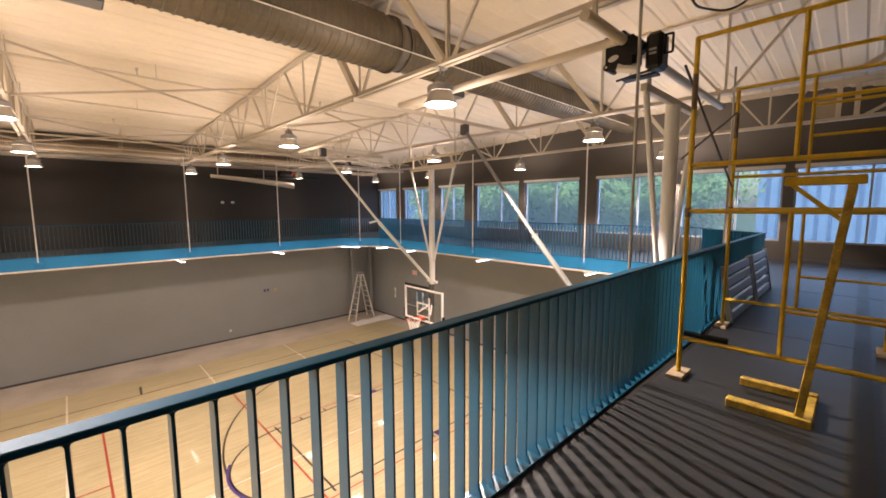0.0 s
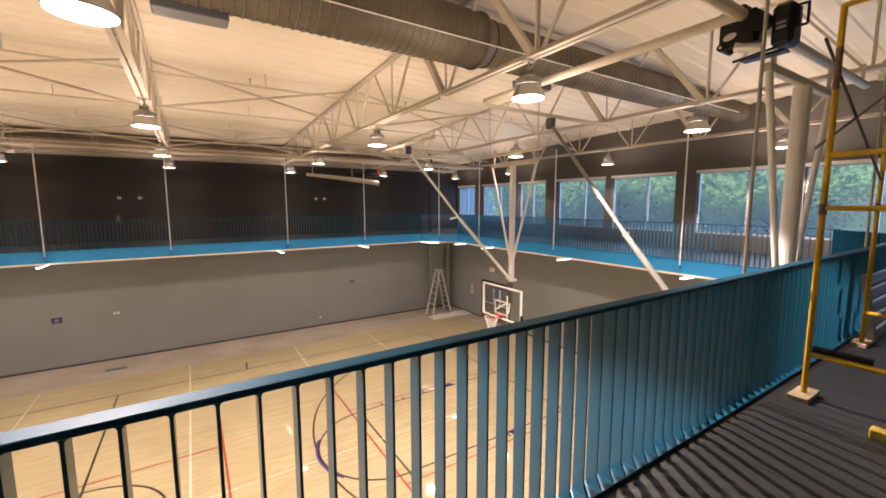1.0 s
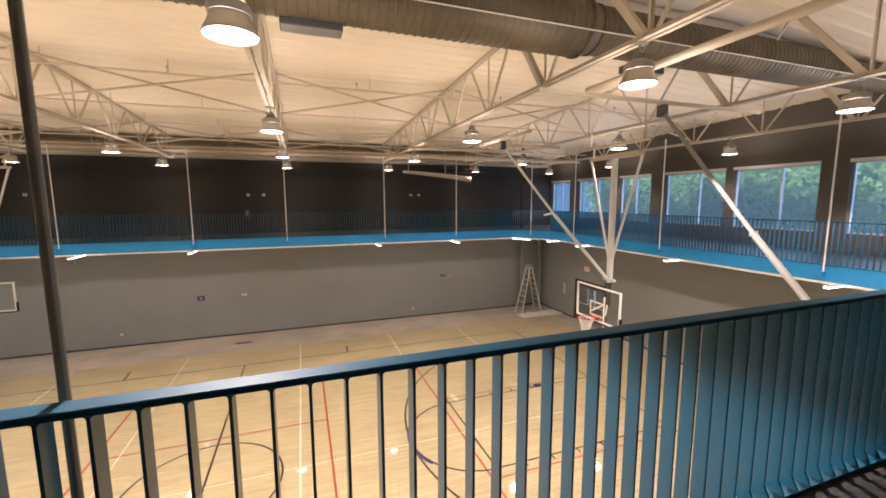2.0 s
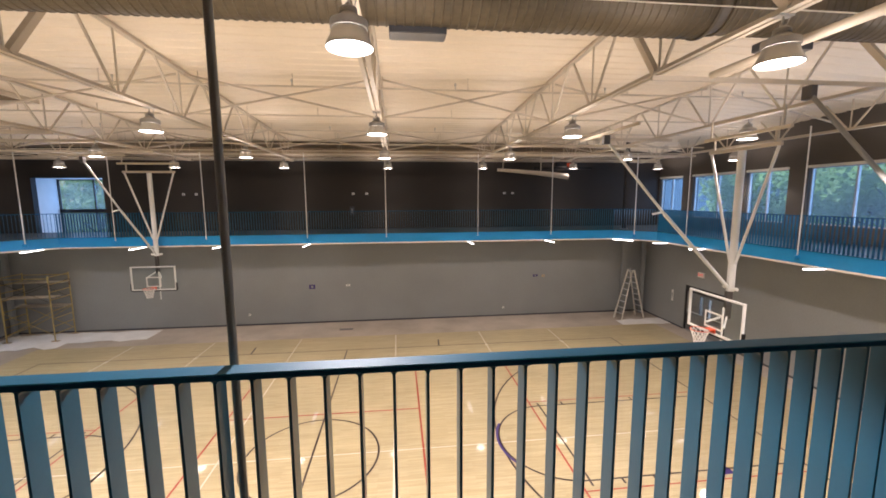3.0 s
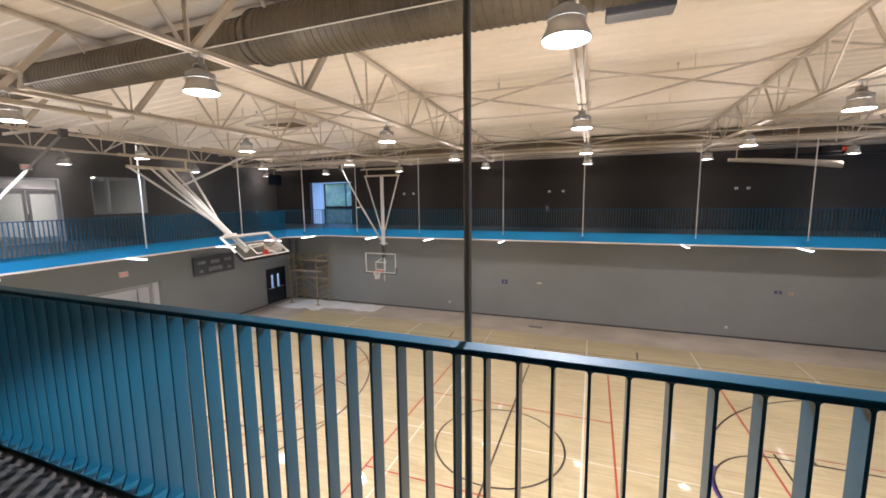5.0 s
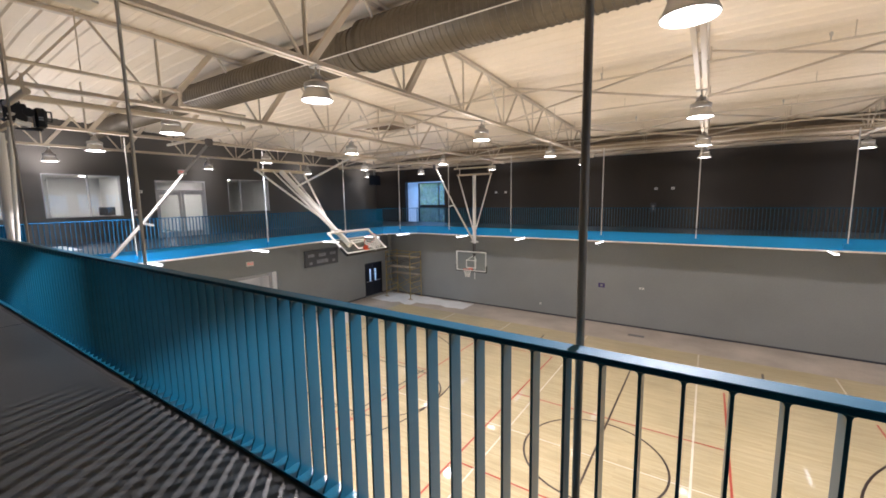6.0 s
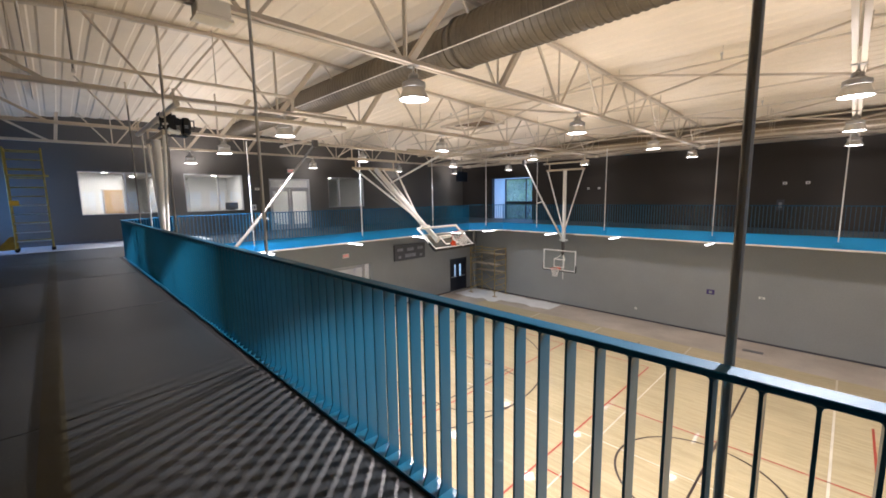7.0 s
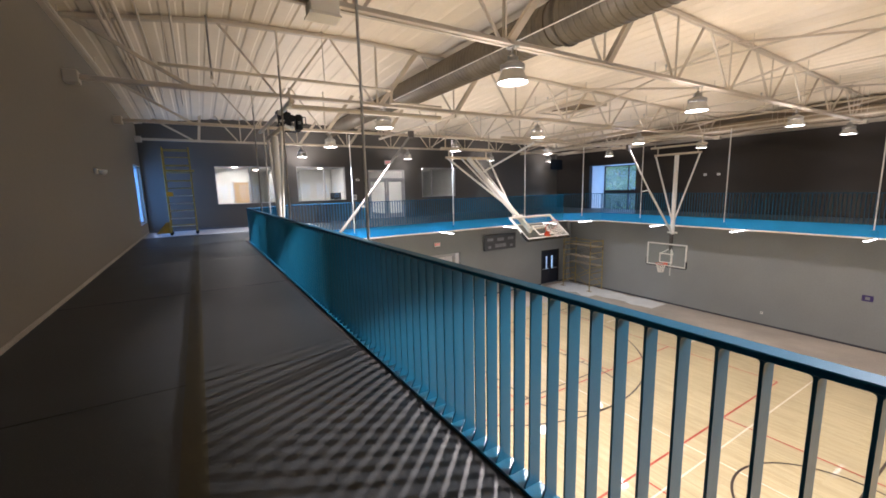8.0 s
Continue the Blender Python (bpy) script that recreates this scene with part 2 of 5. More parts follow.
M_FRAME = surface("window_frame_grey", (0.45, 0.45, 0.46), 0.4, metal=0.3)
M_DARKFRAME = surface("dark_bronze_frame", (0.03, 0.03, 0.032), 0.4, metal=0.3)
M_OFFICE = surface("office_white_wall", (0.78, 0.77, 0.75), 0.7, vary=0.04)
M_CARPET = surface("office_floor_grey", (0.30, 0.29, 0.28), 0.85, vary=0.12)
M_PANEL = glow("office_light_panel", (1.0, 0.95, 0.86), 110.0)
M_COOL = glow("vestibule_panel", (0.42, 0.66, 1.0), 10.0)
M_TANDOOR = surface("tan_wood_door", (0.52, 0.36, 0.20), 0.5, vary=0.12, scale=2, fine=30, spread=(8, 8, 1))
M_BLUEDOOR = surface("navy_steel_door", (0.018, 0.022, 0.035), 0.4, vary=0.1)
M_GREYDOOR = surface("grey_steel_door", (0.19, 0.19, 0.195), 0.45, vary=0.08)
M_SIGN = glow("exit_sign_red", (0.85, 0.10, 0.07), 0.55)
M_SIGNBODY = surface("sign_body_white", (0.75, 0.74, 0.72), 0.4)
M_LINEBLK = surface("court_paint_black", (0.035, 0.022, 0.018), 0.35, vary=0.1)
M_COURTWHT = surface("court_paint_worn_white", (0.60, 0.56, 0.46), 0.35, vary=0.15, scale=2.0)
M_LINERED = surface("court_paint_red", (0.34, 0.05, 0.028), 0.35, vary=0.1)
M_LINEWHT = surface("court_paint_white", (0.80, 0.78, 0.74), 0.35, vary=0.05)
M_LINEPUR = surface("court_paint_purple", (0.05, 0.03, 0.16), 0.35, vary=0.1)
M_PAPER = surface("floor_paper_white", (0.74, 0.74, 0.74), 0.8, vary=0.12, scale=1.5, fine=20)
M_LEAF = leaf_material()
M_HATCH = surface("brown_hatch_board", (0.16, 0.105, 0.05), 0.8, vary=0.2, scale=2)
M_BARK = surface("tree_bark", (0.10, 0.075, 0.055), 0.9, vary=0.3, scale=4)
M_GRASS = surface("grass_ground", (0.07, 0.12, 0.04), 0.95, vary=0.3, scale=0.4, fine=4)
M_BASE = surface("rubber_base_dark", (0.055, 0.055, 0.068), 0.5)
M_SIDING = surface("blue_grey_siding", (0.13, 0.27, 0.46), 0.45, vary=0.06, scale=0.6)
# siding blue with the shade of the corrugation put into the colour
M_RIB = surface("siding_rib_shaded", (0.05, 0.13, 0.27), 0.45, vary=0.06, scale=0.6)
M_BOARDGREY = surface("scoreboard_dark", (0.085, 0.088, 0.098), 0.4)
M_GREYBAR = surface("scoreboard_marks", (0.25, 0.26, 0.28), 0.5)
M_PANELGREY = surface("scoreboard_panel_grey", (0.25, 0.255, 0.28), 0.45, vary=0.3, scale=5)
M_CABLE = surface("black_cable", (0.02, 0.02, 0.02), 0.6)

# ---------------------------------------------------------------- mesh helpers


def box(bm, x0, x1, y0, y1, z0, z1, bevel=0.0):
    c = bmesh.ops.create_cube(bm, size=1.0)["verts"]
    bmesh.ops.scale(bm, vec=(x1 - x0, y1 - y0, z1 - z0), verts=c)
    bmesh.ops.translate(bm, vec=((x0 + x1) / 2, (y0 + y1) / 2, (z0 + z1) / 2), verts=c)
    if bevel:
        es = list({e for v in c for e in v.link_edges})
        bmesh.ops.bevel(bm, geom=es, offset=bevel, segments=1, affect="EDGES")
    return c


def tube(bm, a, b, r, seg=10, r2=None):
    a, b = Vector(a), Vector(b)
    d = b - a
    got = bmesh.ops.create_cone(bm, cap_ends=True, segments=seg, radius1=r, radius2=r if r2 is None else r2, depth=d.length)["verts"]
    m = Matrix.Translation((a + b) / 2) @ d.to_track_quat("Z", "Y").to_matrix().to_4x4()
    bmesh.ops.transform(bm, matrix=m, verts=got)
    return got


def bar(bm, a, b, w, h, bevel=0.0):
    """A rectangular bar from a to b; w across (level), h upright."""
    a, b = Vector(a), Vector(b)
    d = b - a
    x = d.normalized()
    up = Vector((0, 0, 1)) if abs(x.z) < 0.98 else Vector((0, 1, 0))
    y = up.cross(x).normalized()
    z = x.cross(y)
    c = bmesh.ops.create_cube(bm, size=1.0)["verts"]
    bmesh.ops.scale(bm, vec=(d.length, w, h), verts=c)
    if bevel:
        es = list({e for v in c for e in v.link_edges})
        c = bmesh.ops.bevel(bm, geom=es, offset=bevel, segments=1, affect="EDGES")["verts"]
    m = Matrix((x, y, z)).transposed().to_4x4()
    m.translation = (a + b) / 2
    bmesh.ops.transform(bm, matrix=m, verts=c)


def lathe(bm, profile, seg=24, at=(0, 0, 0), cap=False):
    rings = []
    for r, z in profile:
        rings.append([bm.verts.new((at[0] + r * math.cos(2 * math.pi * k / seg), at[1] + r * math.sin(2 * math.pi * k / seg), at[2] + z)) for k in range(seg)])
    for p, q in zip(rings, rings[1:]):
        for k in range(seg):
            bm.faces.new((p[k], p[(k + 1) % seg], q[(k + 1) % seg], q[k]))
    if cap:
        bm.faces.new(rings[-1])
        bm.faces.new(list(reversed(rings[0])))


def mesh_of(name, bm, material, smooth=False):
    me = bpy.data.meshes.new(name)
    bmesh.ops.recalc_face_normals(bm, faces=bm.faces)
    bm.to_mesh(me)
    bm.free()
    me.materials.append(material)
    if smooth:
        for p in me.polygons:
            p.use_smooth = True
    return me


def part(name, bm, material, parent=None, label="", smooth=False):
    ob = new(name, mesh_of(name, bm, material, smooth))
    if parent is not None:
        ob.parent = parent
    if label:
        ob["label"] = label
    return ob


def thing(name, at, label, category, group="", kind=""):
    ob = new(name)
    ob.empty_display_size = 0.1
    ob.matrix_basis = at if isinstance(at, Matrix) else Matrix.Translation(at)
    return tagged(ob, label, category, group, kind)


def solid(name, bm, material, label, category="", kind="", group="", smooth=False):
    return tagged(part(name, bm, material, smooth=smooth), label, category, group, kind)


def boxed(*dims, bevel=0.0):
    bm = bmesh.new()
    box(bm, *dims, bevel=bevel)
    return bm


def tubed(a, b, r, seg=10, r2=None):
    bm = bmesh.new()
    tube(bm, a, b, r, seg, r2)
    return bm


def barred(a, b, w, h, bevel=0.0):
    bm = bmesh.new()
    bar(bm, a, b, w, h, bevel)
    return bm


def pierced(axis, u0, u1, z0, z1, v0, v1, holes):
    """A wall slab along axis ('x' or 'y') from u0 to u1, thick from v0 to v1, with rectangular openings (u0, u1, z0, z1)."""
    bm = bmesh.new()
    us = sorted({u0, u1, *[h[0] for h in holes], *[h[1] for h in holes]})
    for a, b in zip(us, us[1:]):
        cuts = sorted((h[2], h[3]) for h in holes if h[0] <= a + 1e-6 and h[1] >= b - 1e-6)
        z = z0
        for c, d in cuts + [(z1, z1)]:
            if c > z + 1e-6:
                if axis == "x":
                    box(bm, a, b, v0, v1, z, c)
                else:
                    box(bm, v0, v1, a, b, z, c)
            z = d
    return bm

# ---------------------------------------------------------------- gym floor and its lines
solid("floor", boxed(LX0 - 4.5, LX1 + 0.2, LY0 - 0.2, LY1 + 0.2, FLOOR - 0.2, FLOOR - 0.02), M_CONC,
      "dusty grey-tan concrete gym floor along the walls", "floor", "structure")
solid("floor_wood", boxed(-14.7, 13.2, -0.6, 16.6, FLOOR - 0.02, FLOOR), M_WOOD,
      "varnished maple strip floor of the basketball court", "floor", "structure")


def line(bm, x0, y0, x1, y1, w=0.05):
    d = Vector((x1 - x0, y1 - y0, 0)).normalized() * (w / 2)
    nrm = Vector((-d.y, d.x, 0))
    p = [Vector((x0, y0, FLOOR + 0.003)) - nrm, Vector((x1, y1, FLOOR + 0.003)) - nrm, Vector((x1, y1, FLOOR + 0.003)) + nrm, Vector((x0, y0, FLOOR + 0.003)) + nrm]
    bm.faces.new([bm.verts.new(q) for q in p])


def arc(bm, cx, cy, r, a0, a1, w=0.05, n=48, lift=0.004):
    pts = []
    for k in range(n + 1):
        a = radians(a0 + (a1 - a0) * k / n)
        pts.append([bm.verts.new((cx + q * math.cos(a), cy + q * math.sin(a), FLOOR + lift)) for q in (r - w / 2, r + w / 2)])
    for p, q in zip(pts, pts[1:]):
        bm.faces.new((p[0], p[1], q[1], q[0]))


CX, CY, HALF, SIDE = -1.65, 8.0, 11.65, 6.95
FREE, KEY, THREE = 6.36, 1.62, 5.57      # free-throw line, half width of the key, three-point arc
bm = bmesh.new()
for s in (-1, 1):
    line(bm, CX - HALF, CY + s * SIDE, CX + HALF, CY + s * SIDE)
    line(bm, CX + s * HALF, CY - SIDE, CX + s * HALF, CY + SIDE)
    for t in (-1, 1):
        line(bm, CX + s * HALF, CY + t * KEY, CX + s * FREE, CY + t * KEY)
        for k in range(5):
            u = CX + s * (HALF - 2.3 - 0.75 * k)
            line(bm, u, CY + t * KEY, u, CY + t * (KEY + 0.17))
    line(bm, CX + s * FREE, CY - KEY, CX + s * FREE, CY + KEY)
    for t in (-1, 1):
        line(bm, CX + s * 3.85, CY + t * SIDE, CX + s * 3.9, CY + t * (SIDE + 0.75), 0.07)
    # three-point arcs and free-throw circles
    arc(bm, CX + s * (HALF - 1.35), CY, THREE, 90 if s > 0 else -90, 270 if s > 0 else 90)
    line(bm, CX + s * HALF, CY + THREE, CX + s * (HALF - 1.35), CY + THREE)
    line(bm, CX + s * HALF, CY - THREE, CX + s * (HALF - 1.35), CY - THREE)
    arc(bm, CX + s * FREE, CY, KEY, 90 if s > 0 else -90, 270 if s > 0 else 90)
line(bm, CX, CY - SIDE, CX, CY + SIDE)
arc(bm, CX, CY, KEY, 0, 360, n=72)
solid("court_lines_black", bm, M_LINEBLK, "thin black basketball lines painted on the maple", "court line", "structure")

bm = bmesh.new()
for y in (9.93, 6.09):
    line(bm, -4.42, y, 1.09, y)
for x in (-4.42, 1.09):
    line(bm, x, 1.2, x, 13.4)
line(bm, 4.46, 1.2, 4.46, 13.4)
line(bm, -7.80, 1.2, -7.80, 13.4)
for y in (1.2, 13.4):
    line(bm, -13.3, y, -4.42, y, 0.04)
for y in (9.87, 6.07):
    line(bm, 4.46, y, 9.9, y, 0.04)
    line(bm, -13.2, y, -7.80, y, 0.04)
solid("court_lines_red", bm, M_LINERED, "thin red volleyball lines painted on the maple", "court line", "structure")

bm = bmesh.new()
for x in (-10.85, -7.55, 4.25, 7.63):
    line(bm, x, 13.9, x, 16.5, 0.045)
    line(bm, x, 14.7, x, 14.95, 0.12)
line(bm, -3.85, 1.0, -3.85, 16.5, 0.04)
line(bm, 0.36, -0.5, 0.36, 16.55, 0.05)
line(bm, -8.4, 7.98, 8.3, 7.98, 0.035)
solid("court_lines_white", bm, M_COURTWHT, "thin white cross-court lines painted on the maple", "court line", "structure")

bm = bmesh.new()
arc(bm, CX + FREE, CY, KEY + 0.05, 150, 215, w=0.06, n=24, lift=0.006)
for s in (-1, 1):
    for t in (-1, 1):
        line(bm, CX + s * (HALF - 2.2), CY + t * 1.69, CX + s * (HALF - 1.9), CY + t * 1.69, 0.22)
solid("court_lines_purple", bm, M_LINEPUR, "dark purple blocks and arc beside the keys", "court line", "structure")

bm = bmesh.new()
box(bm, -2.35, -1.7, 17.6, 17.85, FLOOR - 0.02, FLOOR - 0.012)
solid("floor_vent", bm, M_BOARDGREY, "small dark floor plate set in dusty concrete", "floor plate")


def paper(name, x, y, w, d, seed, lift=0.0):
    rnd = random.Random(seed)
    bm = bmesh.new()
    top = [bm.verts.new((x + w * (k / 9 - 0.5), y + sgn * d / 2 * (0.75 + 0.4 * rnd.random()), FLOOR - 0.019 + lift + z)) for sgn in (-1, 1) for k in range(10) for z in (0.012,)]
    lo, hi = top[:10], top[10:]
    for k in range(9):
        bm.faces.new((lo[k], lo[k + 1], hi[k + 1], hi[k]))
    got = bmesh.ops.extrude_face_region(bm, geom=bm.faces[:])["geom"]
    bmesh.ops.translate(bm, vec=(0, 0, -0.010), verts=[g for g in got if isinstance(g, bmesh.types.BMVert)])
    return solid(name, bm, M_PAPER, "white protective paper sheet lying on the concrete", "paper sheet", group="floor papers")


paper("floor_paper", -13.2, 18.05, 4.6, 1.4, 3)
paper("floor_paper", -15.7, 17.75, 3.2, 2.0, 5, 0.006)
paper("floor_paper", 12.9, 17.0, 2.6, 1.0, 7)

# ---------------------------------------------------------------- lower walls
DOOR_W = (16.7, 18.3, FLOOR, -2.47)
OPEN_W = (6.2, 10.6, FLOOR, -1.93)
DOOR_E = (13.35, 15.75, FLOOR, -2.48)
solid("wall_north_lower", boxed(LX0 - 0.2, LX1 + 0.2, LY1, LY1 + 0.2, FLOOR - 0.02, -0.47), M_LOWER, "smooth grey painted gym wall", "wall", "structure")
solid("wall_south_lower", boxed(LX0 - 0.2, LX1 + 0.2, LY0 - 0.2, LY0, FLOOR - 0.02, -0.47), M_LOWER, "smooth grey painted gym wall", "wall", "structure")
solid("wall_west_lower", pierced("y", LY0, LY1, FLOOR - 0.02, -0.47, LX0 - 0.2, LX0, [DOOR_W, OPEN_W]), M_LOWER, "smooth grey painted gym wall with a wide opening", "wall", "structure")
solid("wall_east_lower", pierced("y", LY0, LY1, FLOOR - 0.02, -0.47, LX1, LX1 + 0.2, [DOOR_E]), M_LOWER, "smooth grey painted gym wall with a dark doorway", "wall", "structure")
bm = bmesh.new()
for a in ((LX0, LX1, LY1 - 0.012, LY1), (LX0, LX1, LY0, LY0 + 0.012)):
    box(bm, *a, FLOOR - 0.02, FLOOR + 0.055)
for y0, y1 in ((LY0 + 0.012, OPEN_W[0]), (OPEN_W[1], DOOR_W[0]), (DOOR_W[1], LY1 - 0.012)):
    box(bm, LX0, LX0 + 0.012, y0, y1, FLOOR - 0.02, FLOOR + 0.055)
for y0, y1 in ((LY0 + 0.012, DOOR_E[0]), (DOOR_E[1], LY1 - 0.012)):
    box(bm, LX1 - 0.012, LX1, y0, y1, FLOOR - 0.02, FLOOR + 0.055)
solid("baseboard", bm, M_BASE, "dark blue-black rubber wall base", "baseboard", "structure")

# entrance lobby behind the west opening
bm = bmesh.new()
box(bm, LX0 - 4.2, LX0 - 4.0, 4.6, 12.2, FLOOR - 0.02, -1.3)
box(bm, LX0 - 4.0, LX0 - 0.2, 4.6, 4.8, FLOOR - 0.02, -1.3)
box(bm, LX0 - 4.0, LX0 - 0.2, 12.0, 12.2, FLOOR - 0.02, -1.3)
solid("wall_lobby", bm, M_OFFICE, "white lobby walls beyond the gym opening", "wall", "structure")
solid("ceiling_lobby", boxed(LX0 - 4.2, LX0 - 0.2, 4.6, 12.2, -1.3, -1.2), M_OFFICE, "white lobby ceiling", "ceiling", "structure")
bm = bmesh.new()
for y in (6.8, 8.6, 10.4):
    box(bm, LX0 - 2.6, LX0 - 1.4, y - 0.3, y + 0.3, -1.33, -1.302)
solid("lobby_light", bm, M_LOBBY, "flat white ceiling light panels in the lobby", "ceiling light")
lf = thing("lobby_door_frame", (LX0 - 0.1, 10.2, FLOOR), "grey steel post beside the gym opening", "door frame")
part("post", boxed(-0.06, 0.06, -0.06, 0.06, -0.02, 2.68), M_FRAME, lf)
part("header", boxed(-0.05, 0.05, -3.9, -0.07, 2.55, 2.68), M_FRAME, lf)


def double_door(name, x, y0, y1, face, material, label, head=0.06):
    """Two leaves in a wall that runs along y; face is +1 where the room lies towards +x."""
    d = thing(name, (x, (y0 + y1) / 2, FLOOR), label, "door", kind="structure")
    w, h = (y1 - y0) / 2, DOOR_W[3] - FLOOR
    fr = bmesh.new()
    box(fr, -0.07, 0.07, -w, -w + 0.06, 0, h)
    box(fr, -0.07, 0.07, w - 0.06, w, 0, h)
    box(fr, -0.07, 0.07, -w + 0.06, w - 0.06, h - head, h)
    part("door_frame", fr, M_DARKFRAME, d)
    for s in (-1, 1):
        a, b = sorted((s * 0.012, s * (w - 0.065)))
        lite0, lite1 = sorted((s * 0.14, s * 0.34))
        leaf = part("door_leaf", pierced("y", a, b, 0.01, h - head - 0.005, -0.025, 0.025, [(lite0, lite1, 0.95, 1.75)]), material, d)
        pane = part("door_glass", boxed(-0.006, 0.006, lite0, lite1, 0.95, 1.75), M_GLASS, leaf)
        pane.visible_shadow = False
        part("push_bar", boxed(face * 0.03 if face > 0 else -0.09, 0.09 if face > 0 else -0.03, a + 0.1, b - 0.1, 0.98 - 0.06, 0.98 - 0.02, bevel=0.008), M_ALU, leaf)
    return d


double_door("door_1", LX0 - 0.1, DOOR_W[0], DOOR_W[1], 1, M_BLUEDOOR, "dark navy double door with two narrow lites")
double_door("door_2", LX1 + 0.1, DOOR_E[0], DOOR_E[1], -1, M_GREYDOOR, "grey double door in a dark frame with a deep head", 0.30)
solid("store_light", boxed(LX1 + 0.3, LX1 + 0.8, 13.8, 15.3, -2.62, -2.60), M_COOL, "pale blue light panel behind the grey doors", "ceiling light")
solid("vestibule_light", boxed(LX0 - 1.2, LX0 - 0.6, 16.9, 18.1, -2.6, -2.58), M_COOL, "white light panel in the vestibule", "ceiling light")
bm = bmesh.new()
box(bm, LX0 - 1.9, LX0 - 1.75, 16.2, 18.8, FLOOR - 0.02, -2.3)
box(bm, LX0 - 1.75, LX0 - 0.2, 16.2, 16.35, FLOOR - 0.02, -2.3)
box(bm, LX0 - 1.75, LX0 - 0.2, 18.65, 18.8, FLOOR - 0.02, -2.3)
box(bm, LX0 - 1.9, LX0 - 0.2, 16.2, 18.8, -2.3, -2.2)
solid("wall_vestibule", bm, M_OFFICE, "white vestibule behind the navy doors", "wall", "structure")
solid("wall_store", boxed(LX1 + 0.9, LX1 + 1.0, 12.5, 16.6, FLOOR - 0.02, -0.47), M_OFFICE, "white store wall behind the doorway", "wall", "structure")

# ---------------------------------------------------------------- running track deck


def ring(outer, inner_pts, z0, z1):
    """A slab between an outer rectangle and the well with cut corners."""
    bm = bmesh.new()
    (x0, x1, y0, y1) = outer
    (ax0, ax1, ay0, ay1, c) = inner_pts
    inn = [(ax0 + c, ay0), (ax1 - c, ay0), (ax1, ay0 + c), (ax1, ay1 - c), (ax1 - c, ay1), (ax0 + c, ay1), (ax0, ay1 - c), (ax0, ay0 + c)]
    out = [(ax0 + c, y0), (ax1 - c, y0), (x1, ay0 + c), (x1, ay1 - c), (ax1 - c, y1), (ax0 + c, y1), (x0, ay1 - c), (x0, ay0 + c)]
    cor = {1: (x1, y0), 3: (x1, y1), 5: (x0, y1), 7: (x0, y0)}
    for z in (z0, z1):
        vi = [bm.verts.new((*p, z)) for p in inn]
        vo = [bm.verts.new((*p, z)) for p in out]
        for k in range(8):
            j = (k + 1) % 8
            f = [vi[k], vo[k]] + ([bm.verts.new((*cor[k], z))] if k in cor else []) + [vo[j], vi[j]]
            bm.faces.new(f)
        if z == z0:
            low = vi
        else:
            for k in range(8):
                j = (k + 1) % 8
                bm.faces.new((low[k], low[j], vi[j], vi[k]))
    return bm


solid("deck_slab", ring((WX0, WX1, WY0, WY1), (RX0, RX1, RY0, RY1, CH), -0.45, -0.012), M_GAP, "slab of the raised running track", "deck", "structure")
solid("deck_rubber", ring((WX0, WX1, WY0, WY1), (RX0 - 0.15, RX1 + 0.15, RY0 - 0.15, RY1 + 0.15, CH + 0.06), -0.012, 0.0), M_DECK, "dark grey rubber running track surface", "track", "structure")
solid("ceiling_soffit", ring((WX0, WX1, WY0, WY1), (RX0, RX1, RY0, RY1, CH), -0.475, -0.452), M_TRIM, "white soffit under the running track", "soffit", "structure")
solid("deck_bare", boxed(WX0 + 0.015, -17.9, WY0 + 0.015, 3.2, 0.0, 0.006), M_SLAB, "bare grey concrete strip along the end wall", "floor", "structure")
solid("deck_strip", boxed(-17.85, WX1 - 2.0, -1.59, -1.45, 0.0, 0.004), M_STRIP, "dark olive lane strip along the rubber track", "lane strip", "structure")
bm = bmesh.new()
for x in (-14.6, -10.95, -7.3, -3.68, 0.0, 3.65, 7.3, 10.95):
    box(bm, x - 0.008, x + 0.008, WY0, -1.59, 0.0, 0.002)
    box(bm, x - 0.008, x + 0.008, -1.45, -0.15, 0.0, 0.002)
solid("deck_seams", bm, M_GAP, "dark seams between rubber sheets of the track", "seam", "structure")

CORNERS = [(RX0 + CH, RY0), (RX1 - CH, RY0), (RX1, RY0 + CH), (RX1, RY1 - CH), (RX1 - CH, RY1), (RX0 + CH, RY1), (RX0, RY1 - CH), (RX0, RY0 + CH)]
NAMES = ["south", "southeast", "east", "northeast", "north", "northwest", "west", "southwest"]
# blue fascia plates and the white bottom trim, butted at the corners
for k in range(8):
    a, b = Vector((*CORNERS[k], 0)), Vector((*CORNERS[(k + 1) % 8], 0))
    d = (b - a).normalized()
    inw = Vector((-d.y, d.x, 0))
    o = inw * 0.008
    bm = barred(a + o + Vector((0, 0, -0.205)), b + o + Vector((0, 0, -0.205)), 0.014, 0.43)
    solid("fascia_" + NAMES[k], bm, M_FASCIA, "bright blue steel fascia of the running track", "fascia", "structure")
    o = inw * 0.012
    bm = barred(a + o + Vector((0, 0, -0.452)), b + o + Vector((0, 0, -0.452)), 0.024, 0.06)
    solid("trim_" + NAMES[k], bm, M_TRIM, "white trim along the bottom of the fascia", "trim", "structure")

